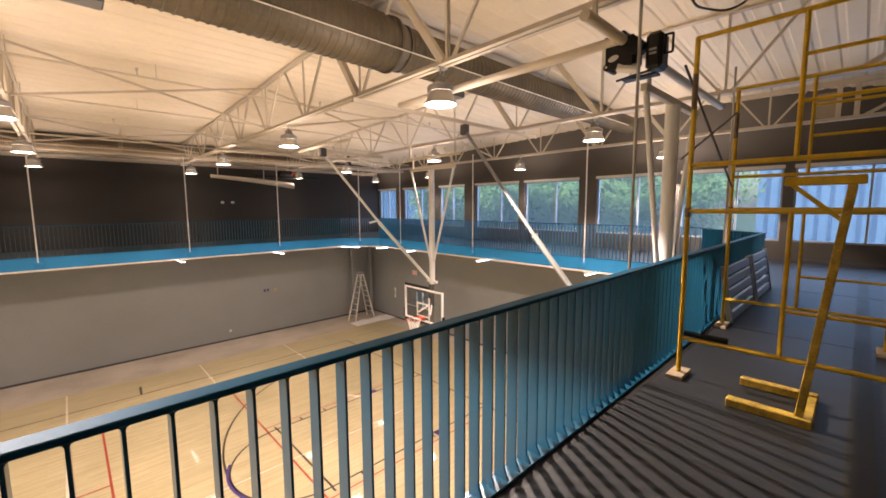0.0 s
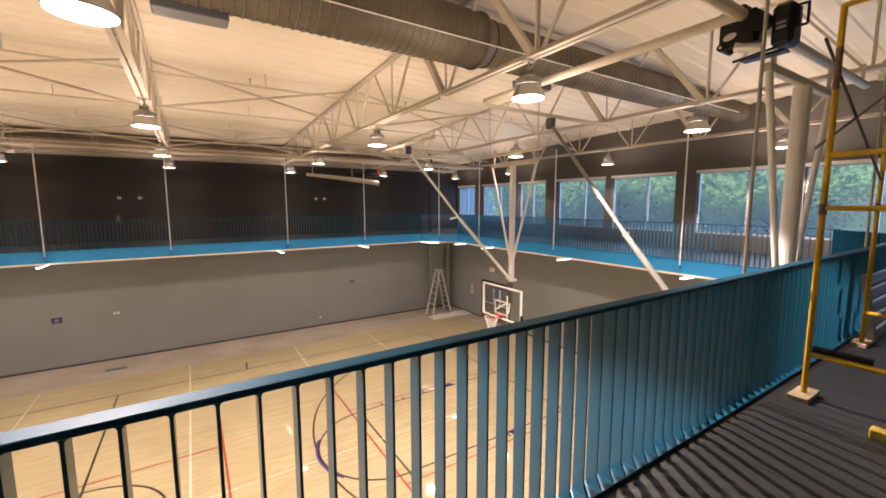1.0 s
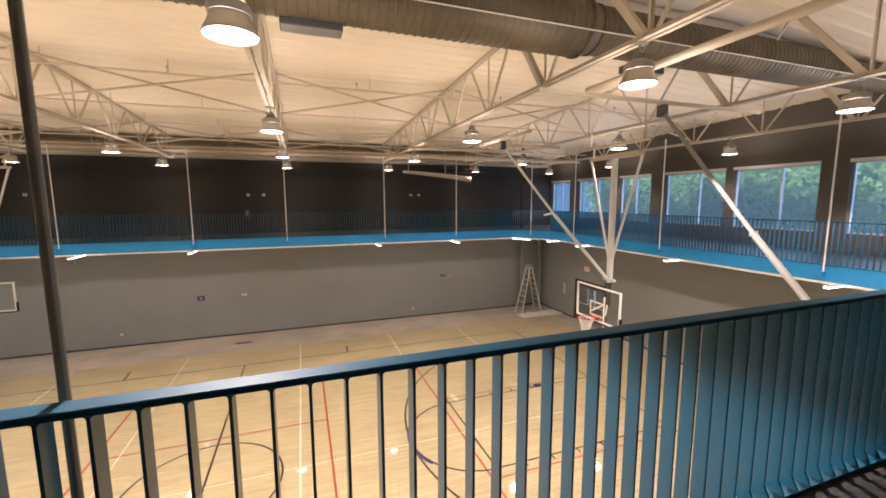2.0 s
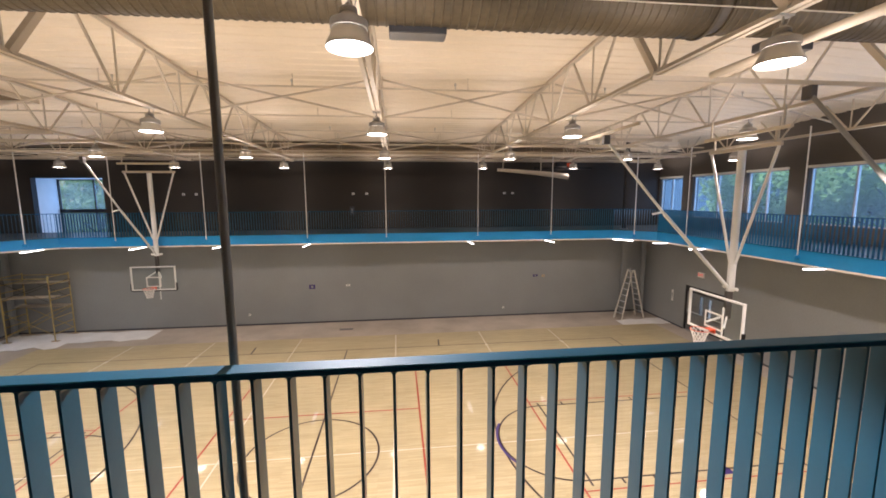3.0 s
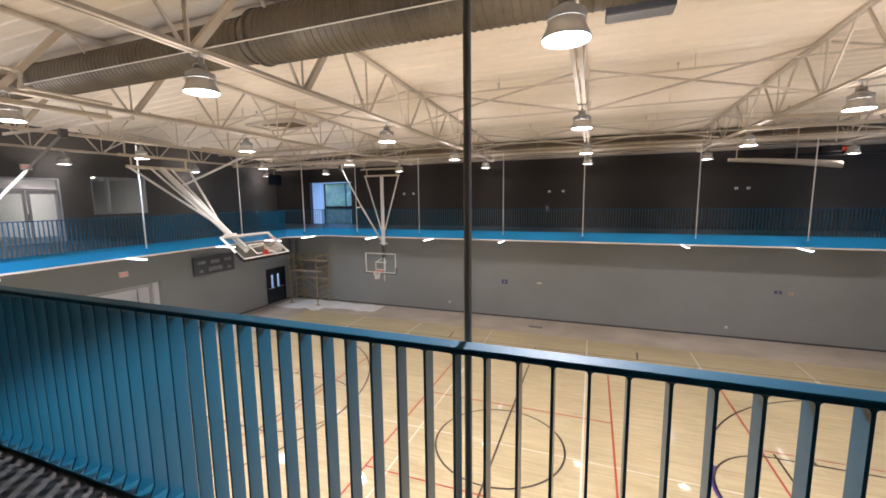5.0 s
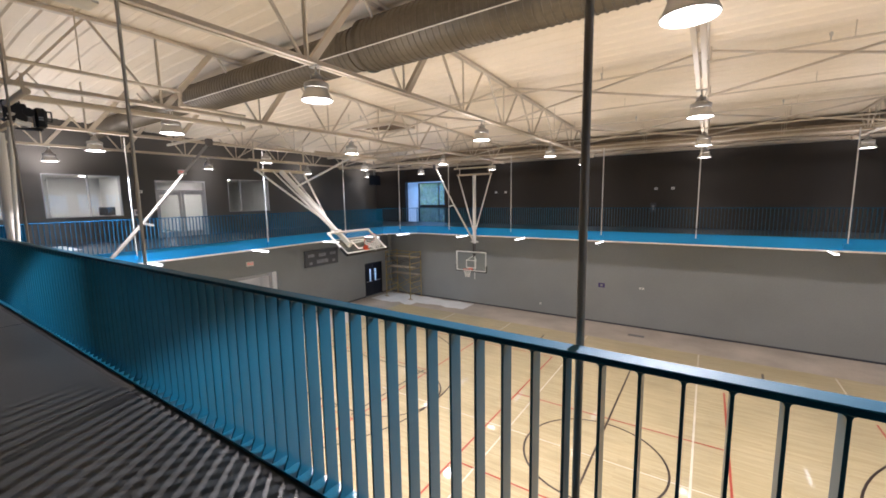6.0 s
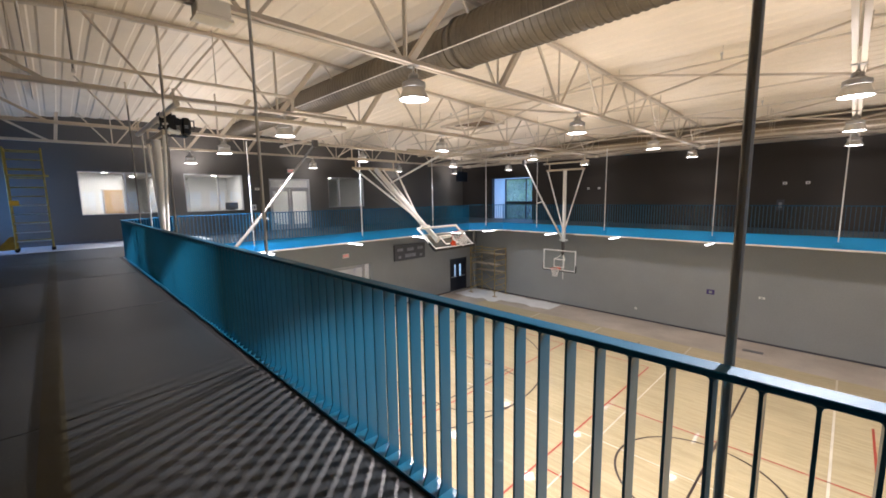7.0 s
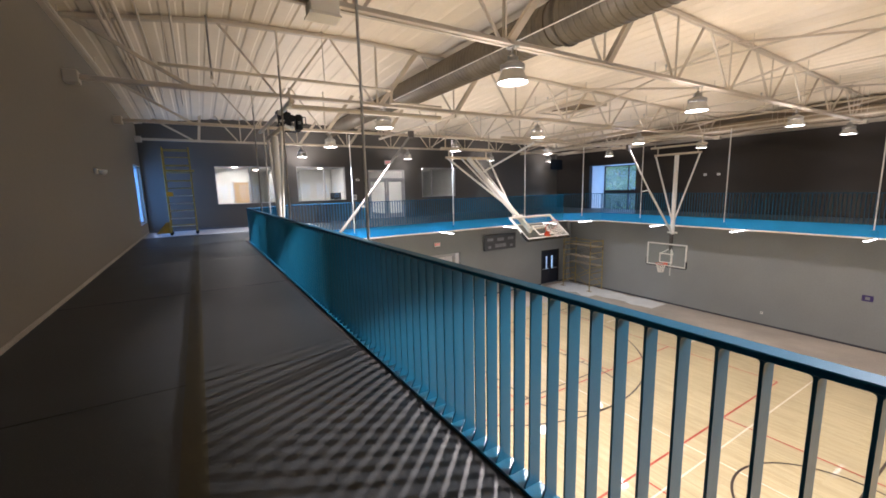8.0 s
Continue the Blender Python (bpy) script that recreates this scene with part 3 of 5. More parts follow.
# ---------------------------------------------------------------- railings: flat bars between a handrail and a foot plate
PITCH = 0.1155
bm = bmesh.new()
box(bm, -0.005, 0.005, -0.0365, 0.0365, 0.012, 1.045)
BALUSTER = mesh_of("baluster", bm, M_TEAL)
bm = bmesh.new()
vs = [bm.verts.new(p) for p in ((-0.006, -0.038, 0.0), (-0.006, -0.074, 0.0), (-0.006, -0.038, 0.075), (0.006, -0.038, 0.0), (0.006, -0.074, 0.0), (0.006, -0.038, 0.075))]
for f in ((0, 1, 2), (5, 4, 3), (0, 3, 4, 1), (1, 4, 5, 2), (2, 5, 3, 0)):
    bm.faces.new([vs[q] for q in f])
GUSSET = mesh_of("foot_gusset", bm, M_TEAL)
bm = bmesh.new()
for s in (-1, 1):
    pts = [(s * 0.005, 1.0455), (s * 0.015, 1.0455), (s * 0.008, 1.0415), (s * 0.005, 1.033)]
    lo_, hi_ = [[bm.verts.new((px, y, pz)) for px, pz in pts] for y in (-0.034, 0.034)]
    bm.faces.new(lo_)
    bm.faces.new(hi_[::-1])
    for q in range(4):
        bm.faces.new((lo_[q], hi_[q], hi_[(q + 1) % 4], lo_[(q + 1) % 4]))
FILLET = mesh_of("top_fillet", bm, M_TEAL)
for k in range(8):
    a, b = Vector((*CORNERS[k], 0)), Vector((*CORNERS[(k + 1) % 8], 0))
    d = b - a
    ang = math.atan2(d.y, d.x)
    r = thing("railing", Matrix.Translation(a) @ Matrix.Rotation(ang, 4, "Z"), "teal painted steel railing of closely spaced flat bars", "railing", "track railings")
    n = int(d.length / PITCH)
    off = (d.length - n * PITCH) / 2
    if k == 0:
        off = ((-a.x + 0.303) % PITCH)
        n = int((d.length - off) / PITCH)
    for j in range(n + 1):
        u = off + j * PITCH
        if u < 0.02 or u > d.length - 0.02:
            continue
        o = new("baluster", BALUSTER)
        o.parent, o.location = r, (u, 0, 0)
        if k == 0 and abs(u + a.x) < 8:
            o = new("foot_gusset", GUSSET)
            o.parent, o.location = r, (u, 0, 0)
            o = new("top_fillet", FILLET)
            o.parent, o.location = r, (u, 0, 0)
    part("handrail", boxed(0, d.length, -0.040, 0.040, 1.046, 1.070, bevel=0.004), M_TEALTOP, r)
    part("foot_plate", boxed(0, d.length, -0.076, 0.040, -0.006, 0.012), M_TEAL, r)


def hanger(x, y, material, label, r=0.024):
    """A steel rod that hangs the deck's edge from the roof trusses."""
    h = thing("hanger_rod", (x, y, -0.22), label, "hanger rod", "deck hanger rods")
    part("rod", tubed((0, 0, 0.05), (0, 0, CHORD + 0.20), r, 10), material, h)
    part("foot_block", boxed(-0.10, 0.10, -0.03, 0.03, -0.06, 0.05, bevel=0.006), M_FASCIA, h)


for x in ROD_X:
    near = {-11.9: -11.35, -8.1: -7.6, -3.65: -3.70, 0.0: -0.02, 4.43: 4.63, 8.14: 8.3}[x]
    # three near rods use darkened paint to offset the strong edge beam
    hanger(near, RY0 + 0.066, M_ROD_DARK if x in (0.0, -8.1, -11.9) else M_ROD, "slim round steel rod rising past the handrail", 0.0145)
    hanger(x, RY1 - 0.07, M_WHITE, "slim white steel rod rising from the blue fascia", 0.02)
# rods near the edge lamps take grey for white, offsetting their beam
for y, yw in ((4.68, 4.0), (9.52, 8.83), (14.36, 13.33)):
    hanger(RX1 - 0.07, y, M_WHITE, "slim white steel rod rising from the blue fascia", 0.02)
    hanger(RX0 + 0.07, yw, M_WHITE if yw > 5 else M_ROD, "slim white steel rod rising from the blue fascia")
for x, y in ((RX1 - 0.78, RY1 - 0.78), (RX0 + 0.78, RY1 - 0.78), (RX1 - 0.78, 0.78), (RX0 + 0.78, 0.78)):
    hanger(x, y, M_WHITE if y > 8 else M_ROD, "slim pale steel rod at the cut corner of the track")

# ---------------------------------------------------------------- upper walls
ZT = ROOF + 0.3
EWIN = [(18.93, 20.75), (15.44, 18.15), (13.0, 14.89), (9.56, 12.21), (6.6, 9.22), (3.24, 5.85), (0.25, 2.9), (-2.6, 0.0)]
EZ0, EZ1 = 0.58, 2.72
WWIN = [(-0.58, 1.96), (2.88, 5.29), (9.81, 12.11)]
WDOOR = (6.54, 8.7, 0.0, 2.62)
SWIN = (-20.15, -18.2, 0.46, 2.68)
BAY = (-17.6, -14.3, 0.0, 2.76)
solid("wall_north", pierced("x", WX0 - 0.3, WX1 + 0.3, -0.45, ZT, WY1, WY1 + 0.3, [BAY]), M_UPPER, "charcoal painted upper wall with a window bay", "wall", "structure")
solid("wall_south", pierced("x", WX0 - 0.3, WX1 + 0.3, -0.45, ZT, WY0 - 0.3, WY0, [SWIN]), M_TAUPE, "taupe painted upper wall beside the track", "wall", "structure")
solid("wall_east", pierced("y", WY0, WY1, -0.45, ZT, WX1, WX1 + 0.3, [(a, b, EZ0, EZ1) for a, b in EWIN]), M_EASTW, "brown-grey upper wall with a row of large windows", "wall", "structure")
solid("wall_west", pierced("y", WY0, WY1, -0.45, ZT, WX0 - 0.2, WX0, [(a, b, 1.08, 2.76) for a, b in WWIN] + [WDOOR]), M_WESTW, "brown-grey upper wall with office windows and doors", "wall", "structure")
# outer skin below the track, so that no daylight comes in under it
bm = bmesh.new()
box(bm, WX0 - 8.2, WX1 + 0.3, WY1, WY1 + 0.3, FLOOR - 0.3, -0.45)
box(bm, WX0 - 8.2, WX1 + 0.3, WY0 - 0.3, WY0, FLOOR - 0.3, -0.45)
box(bm, WX1, WX1 + 0.3, WY0, WY1, FLOOR - 0.3, -0.45)
box(bm, WX0 - 8.2, WX0 - 7.9, WY0, WY1, FLOOR - 0.3, -0.45)
solid("wall_outer", bm, M_EASTW, "outer building wall at ground level", "wall", "structure")
bm = bmesh.new()
box(bm, WX0, WX0 + 0.014, WY0, WDOOR[0], 0, 0.10)
box(bm, WX0, WX0 + 0.014, WDOOR[1], WY1, 0, 0.10)
box(bm, WX1 - 0.014, WX1, WY0, WY1, 0, 0.10)
solid("baseboard_upper", bm, M_BOARDGREY, "dark rubber wall base along the track", "baseboard", "structure")
solid("baseboard_south", boxed(WX0 + 0.014, WX1 - 0.014, WY0, WY0 + 0.014, 0, 0.06), M_CONC, "pale dusty base strip along the taupe wall", "baseboard", "structure")


def window(name, axis, u0, u1, z0, z1, v, mullions, material, label, shade=False, depth=0.10, transom=None, f=0.05, pane_glass=None):
    """A framed window in the wall's opening; v is the pane's plane."""
    cu = (u0 + u1) / 2
    at = (v, cu, z0) if axis == "y" else (cu, v, z0)
    w = thing(name, at, label, "window", kind="structure")
    hw, h = (u1 - u0) / 2, z1 - z0

    def pc(a0, a1, b0, b1, t0, t1):
        bm = bmesh.new()
        if axis == "y":
            box(bm, t0, t1, a0, a1, b0, b1)
        else:
            box(bm, a0, a1, t0, t1, b0, b1)
        return bm

    for a in ((-hw, -hw + f, 0, h), (hw - f, hw, 0, h), (-hw + f, hw - f, 0, f), (-hw + f, hw - f, h - f, h)):
        part("window_frame", pc(*a, -depth / 2, depth / 2), material, w)
    for q in mullions:
        part("mullion", pc(-hw + q * 2 * hw - f / 2, -hw + q * 2 * hw + f / 2, f, h - f, -depth / 2, depth / 2), material, w)
    if transom:
        part("transom", pc(-hw + f, hw - f, transom, transom + 0.20, -depth / 2 - 0.004, depth / 2 + 0.004), material, w)
    qs = [0, *mullions, 1]
    for a, b in zip(qs, qs[1:]):
        pane = part("pane", pc(-hw + a * 2 * hw + f * 0.6, -hw + b * 2 * hw - f * 0.6, f, h - f, -0.004, 0.004), pane_glass or M_WINGLASS, w)
        pane.visible_shadow = False
    if shade:
        part("shade_cassette", pc(-hw - 0.02, hw + 0.02, h - 0.02, h + 0.08, -0.21, -0.154), M_TRIM, w, "white roller shade cassette over the window")
    return w


for i, (a, b) in enumerate(EWIN):
    window("window_%d" % (i + 1), "y", a, b, EZ0, EZ1, WX1 + 0.15, (0.42,) if b - a > 2 else (0.5,), M_FRAME, "large grey-framed window looking out on green trees", shade=True)
for i, (a, b) in enumerate(WWIN):
    window("window_%d" % (i + 9), "y", a, b, 1.08, 2.76, WX0 - 0.1, (0.56,) if i != 2 else (0.3,), M_FRAME, "interior office window in a pale frame", depth=0.22, f=0.03, pane_glass=M_GLASS)
window("window_12", "x", SWIN[0], SWIN[1], SWIN[2], SWIN[3], WY0 - 0.15, (), M_FRAME, "tall daylit window near the scaffold", pane_glass=M_SOUTHGLASS)
# deep bay with a dark-framed window
bm = bmesh.new()
box(bm, BAY[0] - 0.15, BAY[0], WY1 + 0.3, WY1 + 1.75, -0.2, BAY[3])
box(bm, BAY[1], BAY[1] + 0.15, WY1 + 0.3, WY1 + 1.75, -0.2, BAY[3])
box(bm, BAY[0] - 0.15, BAY[1] + 0.15, WY1 + 0.3, WY1 + 1.75, BAY[3], BAY[3] + 0.15)
box(bm, BAY[0] - 0.15, BAY[1] + 0.15, WY1 + 0.3, WY1 + 1.75, -0.35, -0.2)
solid("wall_bay", bm, M_OFFICE, "white reveals of the deep window bay", "wall", "structure")
window("window_13", "x", BAY[0], BAY[1], -0.2, BAY[3], WY1 + 1.6, (0.54,), M_DARKFRAME, "dark-framed bay window with a heavy transom", transom=1.16, pane_glass=M_WINGLASS)

# ---------------------------------------------------------------- roof
bm = bmesh.new()
RIB = 0.40
ys = []
y = WY0
while y < WY1:
    ys += [(y, 0.0), (y + 0.24, 0.0), (y + 0.27, 0.020), (y + 0.36, 0.020)]
    y += RIB
pts = [(min(q, WY1), roof_z(min(q, WY1)) + dz) for q, dz in ys if q <= WY1 + RIB]
prev = None
for q, z in pts:
    # the deck falls towards both end walls
    cur = [bm.verts.new((x, q, z - fall)) for x, fall in ((WX0 - 0.3, 0.45), (-12.0, 0.0), (9.0, 0.0), (WX1 + 0.3, 0.45))]
    if prev:
        for k in range(3):
            bm.faces.new((prev[k], prev[k + 1], cur[k + 1], cur[k]))
    prev = cur
box(bm, WX0 - 9.0, WX1 + 0.6, WY0 - 0.6, WY1 + 0.6, ROOF + 0.32, ROOF + 0.5)
solid("ceiling", bm, M_ROOF, "cream painted corrugated metal roof deck", "ceiling", "structure")

# ---------------------------------------------------------------- roof trusses
truss = thing("roof_truss", (LAMP_X[0], 0, 0), "cream painted steel roof truss with doubled chords", "roof truss", "roof trusses")
bm = bmesh.new()
for s in (-1, 1):
    box(bm, s * 0.055 - 0.035, s * 0.055 + 0.035, WY0 + 0.01, WY1 - 0.01, CHORD - 0.04, CHORD - 0.028)
    box(bm, s * 0.026 - 0.006, s * 0.026 + 0.006, WY0 + 0.01, WY1 - 0.01, CHORD - 0.028, CHORD + 0.045)
part("bottom_chord", bm, M_STEEL, truss)
for (y0, _), (y1, _) in zip(ROOF_LINE, ROOF_LINE[1:]):
    y0, y1 = max(y0, WY0 + 0.01), min(y1, WY1 - 0.01)
    for q in (-0.034, 0.034):
        part("top_chord", barred((q, y0, roof_z(y0) - 0.055), (q, y1, roof_z(y1) - 0.055), 0.055, 0.08, 0.008), M_STEEL, truss)
NODES = [0.52 + 2.37 * k for k in range(9)]
for i, y in enumerate(NODES):
    for q in (-0.022, 0.022) if i < 2 else (0.0,):
        part("web_post", barred((q, y, CHORD), (q, y + 0.001, roof_z(y) - 0.06), 0.026, 0.034), M_STEEL, truss)
    for s in (-1, 1):
        t = y + s * (1.17 if y < 4 else 1.06)
        if WY0 < t < WY1:
            w = 0.105 if (i, s) in ((2, 1), (1, 1)) else 0.042
            part("web_diagonal", barred((0, y + s * 0.08, CHORD), (0, t, roof_z(t) - 0.06), w, w), M_STEEL, truss)
    if i == 0:
        part("web_diagonal", barred((0, -1.22, CHORD), (0, -3.0, roof_z(-3.0) - 0.06), 0.065, 0.065), M_STEEL, truss)
for y, s in ((WY0, 1), (WY1, -1)):
    part("bearing_box", boxed(-0.13, 0.13, *sorted((y + s * 0.005, y + s * 0.22)), CHORD - 0.12, CHORD + 0.10, bevel=0.01), M_STEEL, truss)
for x in LAMP_X[1:]:
    copy_thing(truss, Matrix.Translation((x, 0, 0)))

# cross bracing between the trusses
for xa, xb in zip(LAMP_X, LAMP_X[1:]):
    for y, up in ((10.05, 1.0), (17.2, 1.0), (20.15, 0.45)):
        b = thing("cross_brace", (xa, y, CHORD), "pair of crossed cream steel angles between trusses", "cross brace", "roof cross braces")
        lo_z, dz = (0.10, roof_z(y) - CHORD - 0.16) if up == 1.0 else (-0.06, 0.22)
        for q, (za, zb) in ((0.0, (lo_z, dz)), (0.022, (dz, lo_z))):
            bm = barred((0.09, q, za), (xb - xa - 0.09, q, zb), 0.012, 0.055)
            bar(bm, (0.09, q - 0.03, za - 0.022), (xb - xa - 0.09, q - 0.03, zb - 0.022), 0.05, 0.010)
            part("brace_angle", bm, M_STEEL, b)

# pipes and conduits along the roof
for y, z, r, lab in ((10.25, 4.66, 0.024, "cream sprinkler pipe run under the roof deck"), (13.7, 4.58, 0.022, "thin cream conduit run under the roof deck"),
                     (16.4, 4.50, 0.024, "cream sprinkler pipe run under the roof deck"), (17.6, 4.12, 0.030, "cream sprinkler pipe run under the roof deck"),
                     (18.4, 3.90, 0.022, "thin cream conduit run under the roof deck"), (18.9, 3.80, 0.035, "cream sprinkler pipe run under the roof deck"),
                     (19.6, 3.84, 0.030, "cream sprinkler pipe run under the roof deck"), (-1.45, 4.78, 0.022, "thin cream conduit run under the roof deck")):
    p = thing("pipe_run", ((WX0 + WX1) / 2, y, z), lab, "pipe", "roof pipes")
    part("pipe", tubed((WX0 - (WX0 + WX1) / 2 + 0.01, 0, 0), (WX1 - (WX0 + WX1) / 2 - 0.01, 0, 0), r, 8), M_STEEL, p)
    if r == 0.024:
        for k in range(8):
            u = -15.6 + 4.46 * k + 2.2
            bm = tubed((u, 0, 0.0), (u, 0, 0.10), 0.014, 6)
            lathe(bm, [(0.001, 0.19), (0.022, 0.185), (0.034, 0.17), (0.024, 0.11), (0.014, 0.10)], 8, (u, 0, 0))
            part("sprinkler_head", bm, M_ROD, p)
    for k in range(15):
        u = -16.8 + 2.4 * k
        part("pipe_strap", boxed(u - 0.008, u + 0.008, -0.008, 0.008, r * 0.8, roof_z(y) - z), M_STEEL, p)

for y, z, r in ((WY0 + 0.10, 4.66, 0.026), (-2.50, 4.68, 0.034), (-2.38, 4.62, 0.018), (-2.24, 4.70, 0.045), (-1.95, 4.80, 0.016)):
    p = thing("conduit_run", (-2.2, y, z), "cream conduit run high beside the taupe wall", "conduit", "roof pipes")
    part("pipe", tubed((-18.1, 0, 0), (18.1, 0, 0), r, 8), M_STEEL, p)
    for k in range(12):
        u = -16.5 + 3.0 * k
        part("strap_hanger", boxed(u - 0.012, u + 0.012, -0.012, 0.012, r * 0.8, roof_z(y) - z), M_STEEL, p)
lg = thing("wall_ledger", (-2.2, WY1 - 0.06, CHORD - 0.02), "cream steel ledger angle along the far wall", "ledger beam")
part("angle_leg", boxed(-18.15, 18.15, -0.055, 0.055, -0.07, -0.055), M_STEEL, lg)
part("angle_leg", boxed(-18.15, 18.15, 0.040, 0.055, -0.054, 0.09), M_STEEL, lg)
eb = thing("eave_beam", (-2.2, WY1 - 0.07, 4.28), "tan painted channel beam high along the charcoal wall", "eave beam")
part("beam_web", boxed(-18.15, 18.15, 0.03, 0.065, 0.0, 0.30), M_PAINTDUCT, eb)
for z in (0.0, 0.285):
    part("beam_flange", boxed(-18.15, 18.15, -0.06, 0.029, z, z + 0.015), M_PAINTDUCT, eb)
sl = thing("wall_ledger", (-2.2, WY0 + 0.05, 4.60), "cream steel ledger angle along the taupe wall", "ledger beam")
part("angle_leg", boxed(-18.15, 18.15, -0.045, -0.030, 0.0, 0.12), M_STEEL, sl)
part("angle_leg", boxed(-18.15, 18.15, -0.0295, 0.05, 0.0, 0.015), M_STEEL, sl)
# stub framing on the trusses nearest the end walls
sf = thing("stub_frame", (LAMP_X[-1], -1.0, CHORD + 0.046), "short thick cream posts under a cream strut on the truss", "stub frame", "truss stub frames")
for y in (0.2, -0.12):
    part("stub_post", boxed(-0.03, 0.03, y - 0.05, y + 0.05, 0.0, 0.75, bevel=0.006), M_STEEL, sf)
part("strut", boxed(-0.04, 0.04, -2.1, 2.4, 0.75, 0.88, bevel=0.008), M_STEEL, sf)
part("filler_panel", boxed(0.045, 0.06, 0.26, 0.66, 0.02, 0.62), M_PAINTDUCT, sf, "tan sheet panel behind the posts")
sf = thing("stub_frame", (LAMP_X[0], -0.95, CHORD + 0.046), "thick cream post standing on the truss chord", "stub frame", "truss stub frames")
part("stub_post", barred((0, -0.10, 0.0), (0, 0.02, 1.05), 0.10, 0.10, 0.008), M_STEEL, sf)
# branch pipe along a truss, with elbows
bp0 = thing("branch_pipe", (-9.85, 0.0, 4.1), "cream branch pipe with a drop elbow beside the truss", "pipe", "roof pipes")
part("pipe", tubed((0, -1.75, 0), (0, 3.15, 0), 0.035, 10), M_STEEL, bp0)
part("hanger", tubed((0, -1.6, 0.03), (0, -1.6, roof_z(-1.6) - 4.1), 0.012, 8), M_STEEL, bp0)
part("hanger", tubed((0, 1.5, 0.03), (0, 1.5, roof_z(1.5) - 4.1), 0.012, 8), M_STEEL, bp0)
bm = tubed((0, 3.10, 0), (0, 3.22, 0), 0.05, 10)
tube(bm, (0, 3.22, 0.045), (0, 3.22, -0.10), 0.05, 10)
part("elbow", bm, M_STEEL, bp0)
part("pipe", tubed((0, 3.22, -0.10), (0, 3.22, -0.26), 0.035, 10), M_STEEL, bp0)
bm = tubed((0, 3.22, -0.22), (0, 3.22, -0.34), 0.05, 10)
tube(bm, (0, 3.18, -0.30), (0, 3.32, -0.30), 0.05, 10)
part("elbow", bm, M_STEEL, bp0)
part("pipe", tubed((0, 3.32, -0.30), (0, 4.75, -0.30), 0.030, 10), M_STEEL, bp0)
vp = thing("drop_pipe", (-9.86, -0.84, 3.98), "grey drop pipe hanging from the roof deck", "pipe", "roof pipes")
part("pipe", tubed((0, 0, 0.0), (0, 0, roof_z(-0.84) - 3.98), 0.020, 10), M_ROD_DARK, vp)
part("end_cap", tubed((0, 0, -0.06), (0, 0, 0.0), 0.032, 10), M_STEEL, vp)

# ---------------------------------------------------------------- ducts


def spiral_duct(runs, y, z, label, skin):
    """Spiral-seamed pipe along x; runs of (x0, x1, radius), with a flanged cone where the radius changes."""
    d = thing("spiral_duct", (runs[0][0], y, z), label, "duct", "spiral ducts")
    turn = Matrix.Rotation(radians(90), 4, "Y")
    for x0, x1, r in runs:
        prof = []
        u = x0
        while u < x1 - 0.13:
            prof += [(r, u), (r, u + 0.088), (r + 0.012, u + 0.100), (r + 0.012, u + 0.114), (r, u + 0.126)]
            u += 0.13
        bm = bmesh.new()
        lathe(bm, prof, 40, cap=True)
        bmesh.ops.transform(bm, matrix=turn, verts=bm.verts)
        bmesh.ops.translate(bm, vec=(-runs[0][0], 0, 0), verts=bm.verts)
        part("duct_body", bm, skin, d)
    for (_, xa, ra), (xb, _, rb) in zip(runs, runs[1:]):
        bm = bmesh.new()
        lathe(bm, [(ra + 0.025, xa - 0.07), (ra + 0.025, xa - 0.02), (ra, xa - 0.02), (rb, xb + 0.02), (rb + 0.025, xb + 0.02), (rb + 0.025, xb + 0.07)], 40)
        bmesh.ops.transform(bm, matrix=turn, verts=bm.verts)
        bmesh.ops.translate(bm, vec=(-runs[0][0], 0, 0), verts=bm.verts)
        part("reducer", bm, skin, d)
    for u, r in ((runs[0][0], runs[0][2]), (runs[-1][1] - 0.06, runs[-1][2])):
        bm = bmesh.new()
        lathe(bm, [(r - 0.05, u - 0.03), (r + 0.025, u - 0.03), (r + 0.025, u + 0.05), (r + 0.002, u + 0.05)], 40)
        bmesh.ops.transform(bm, matrix=turn, verts=bm.verts)
        bmesh.ops.translate(bm, vec=(-runs[0][0], 0, 0), verts=bm.verts)
        part("end_collar", bm, skin, d)
    return d


d = spiral_duct([(-20.38, -12.25, 0.30), (-12.1, -5.55, 0.385), (-5.38, 5.30, 0.455), (5.48, 12.0, 0.385), (12.15, 15.98, 0.30)], 4.7, 4.55, "large dull galvanised spiral duct under the roof", M_DUCT)
for x in (0.9, 6.9):
    bm = bmesh.new()
    u = x + 20.38
    box(bm, u - 0.42, u + 0.42, 0.05, 0.34, -0.54, -0.41, bevel=0.01)
    g = part("register", bm, M_BOARDGREY, d, "grey supply register under the duct")
    for k in range(7):
        part("vane", boxed(u - 0.40, u + 0.40, 0.07 + 0.04 * k, 0.076 + 0.04 * k, -0.555, -0.541), M_SHADE, g)
part("tie_wire", tubed((8.3, -0.44, -0.20), (35.2, -0.44, -0.20), 0.012, 6), M_TRIM, d)
spiral_duct([(-14.0, 12.5, 0.23)], 20.3, 4.0, "cream painted spiral duct along the far side of the roof", M_PAINTDUCT)
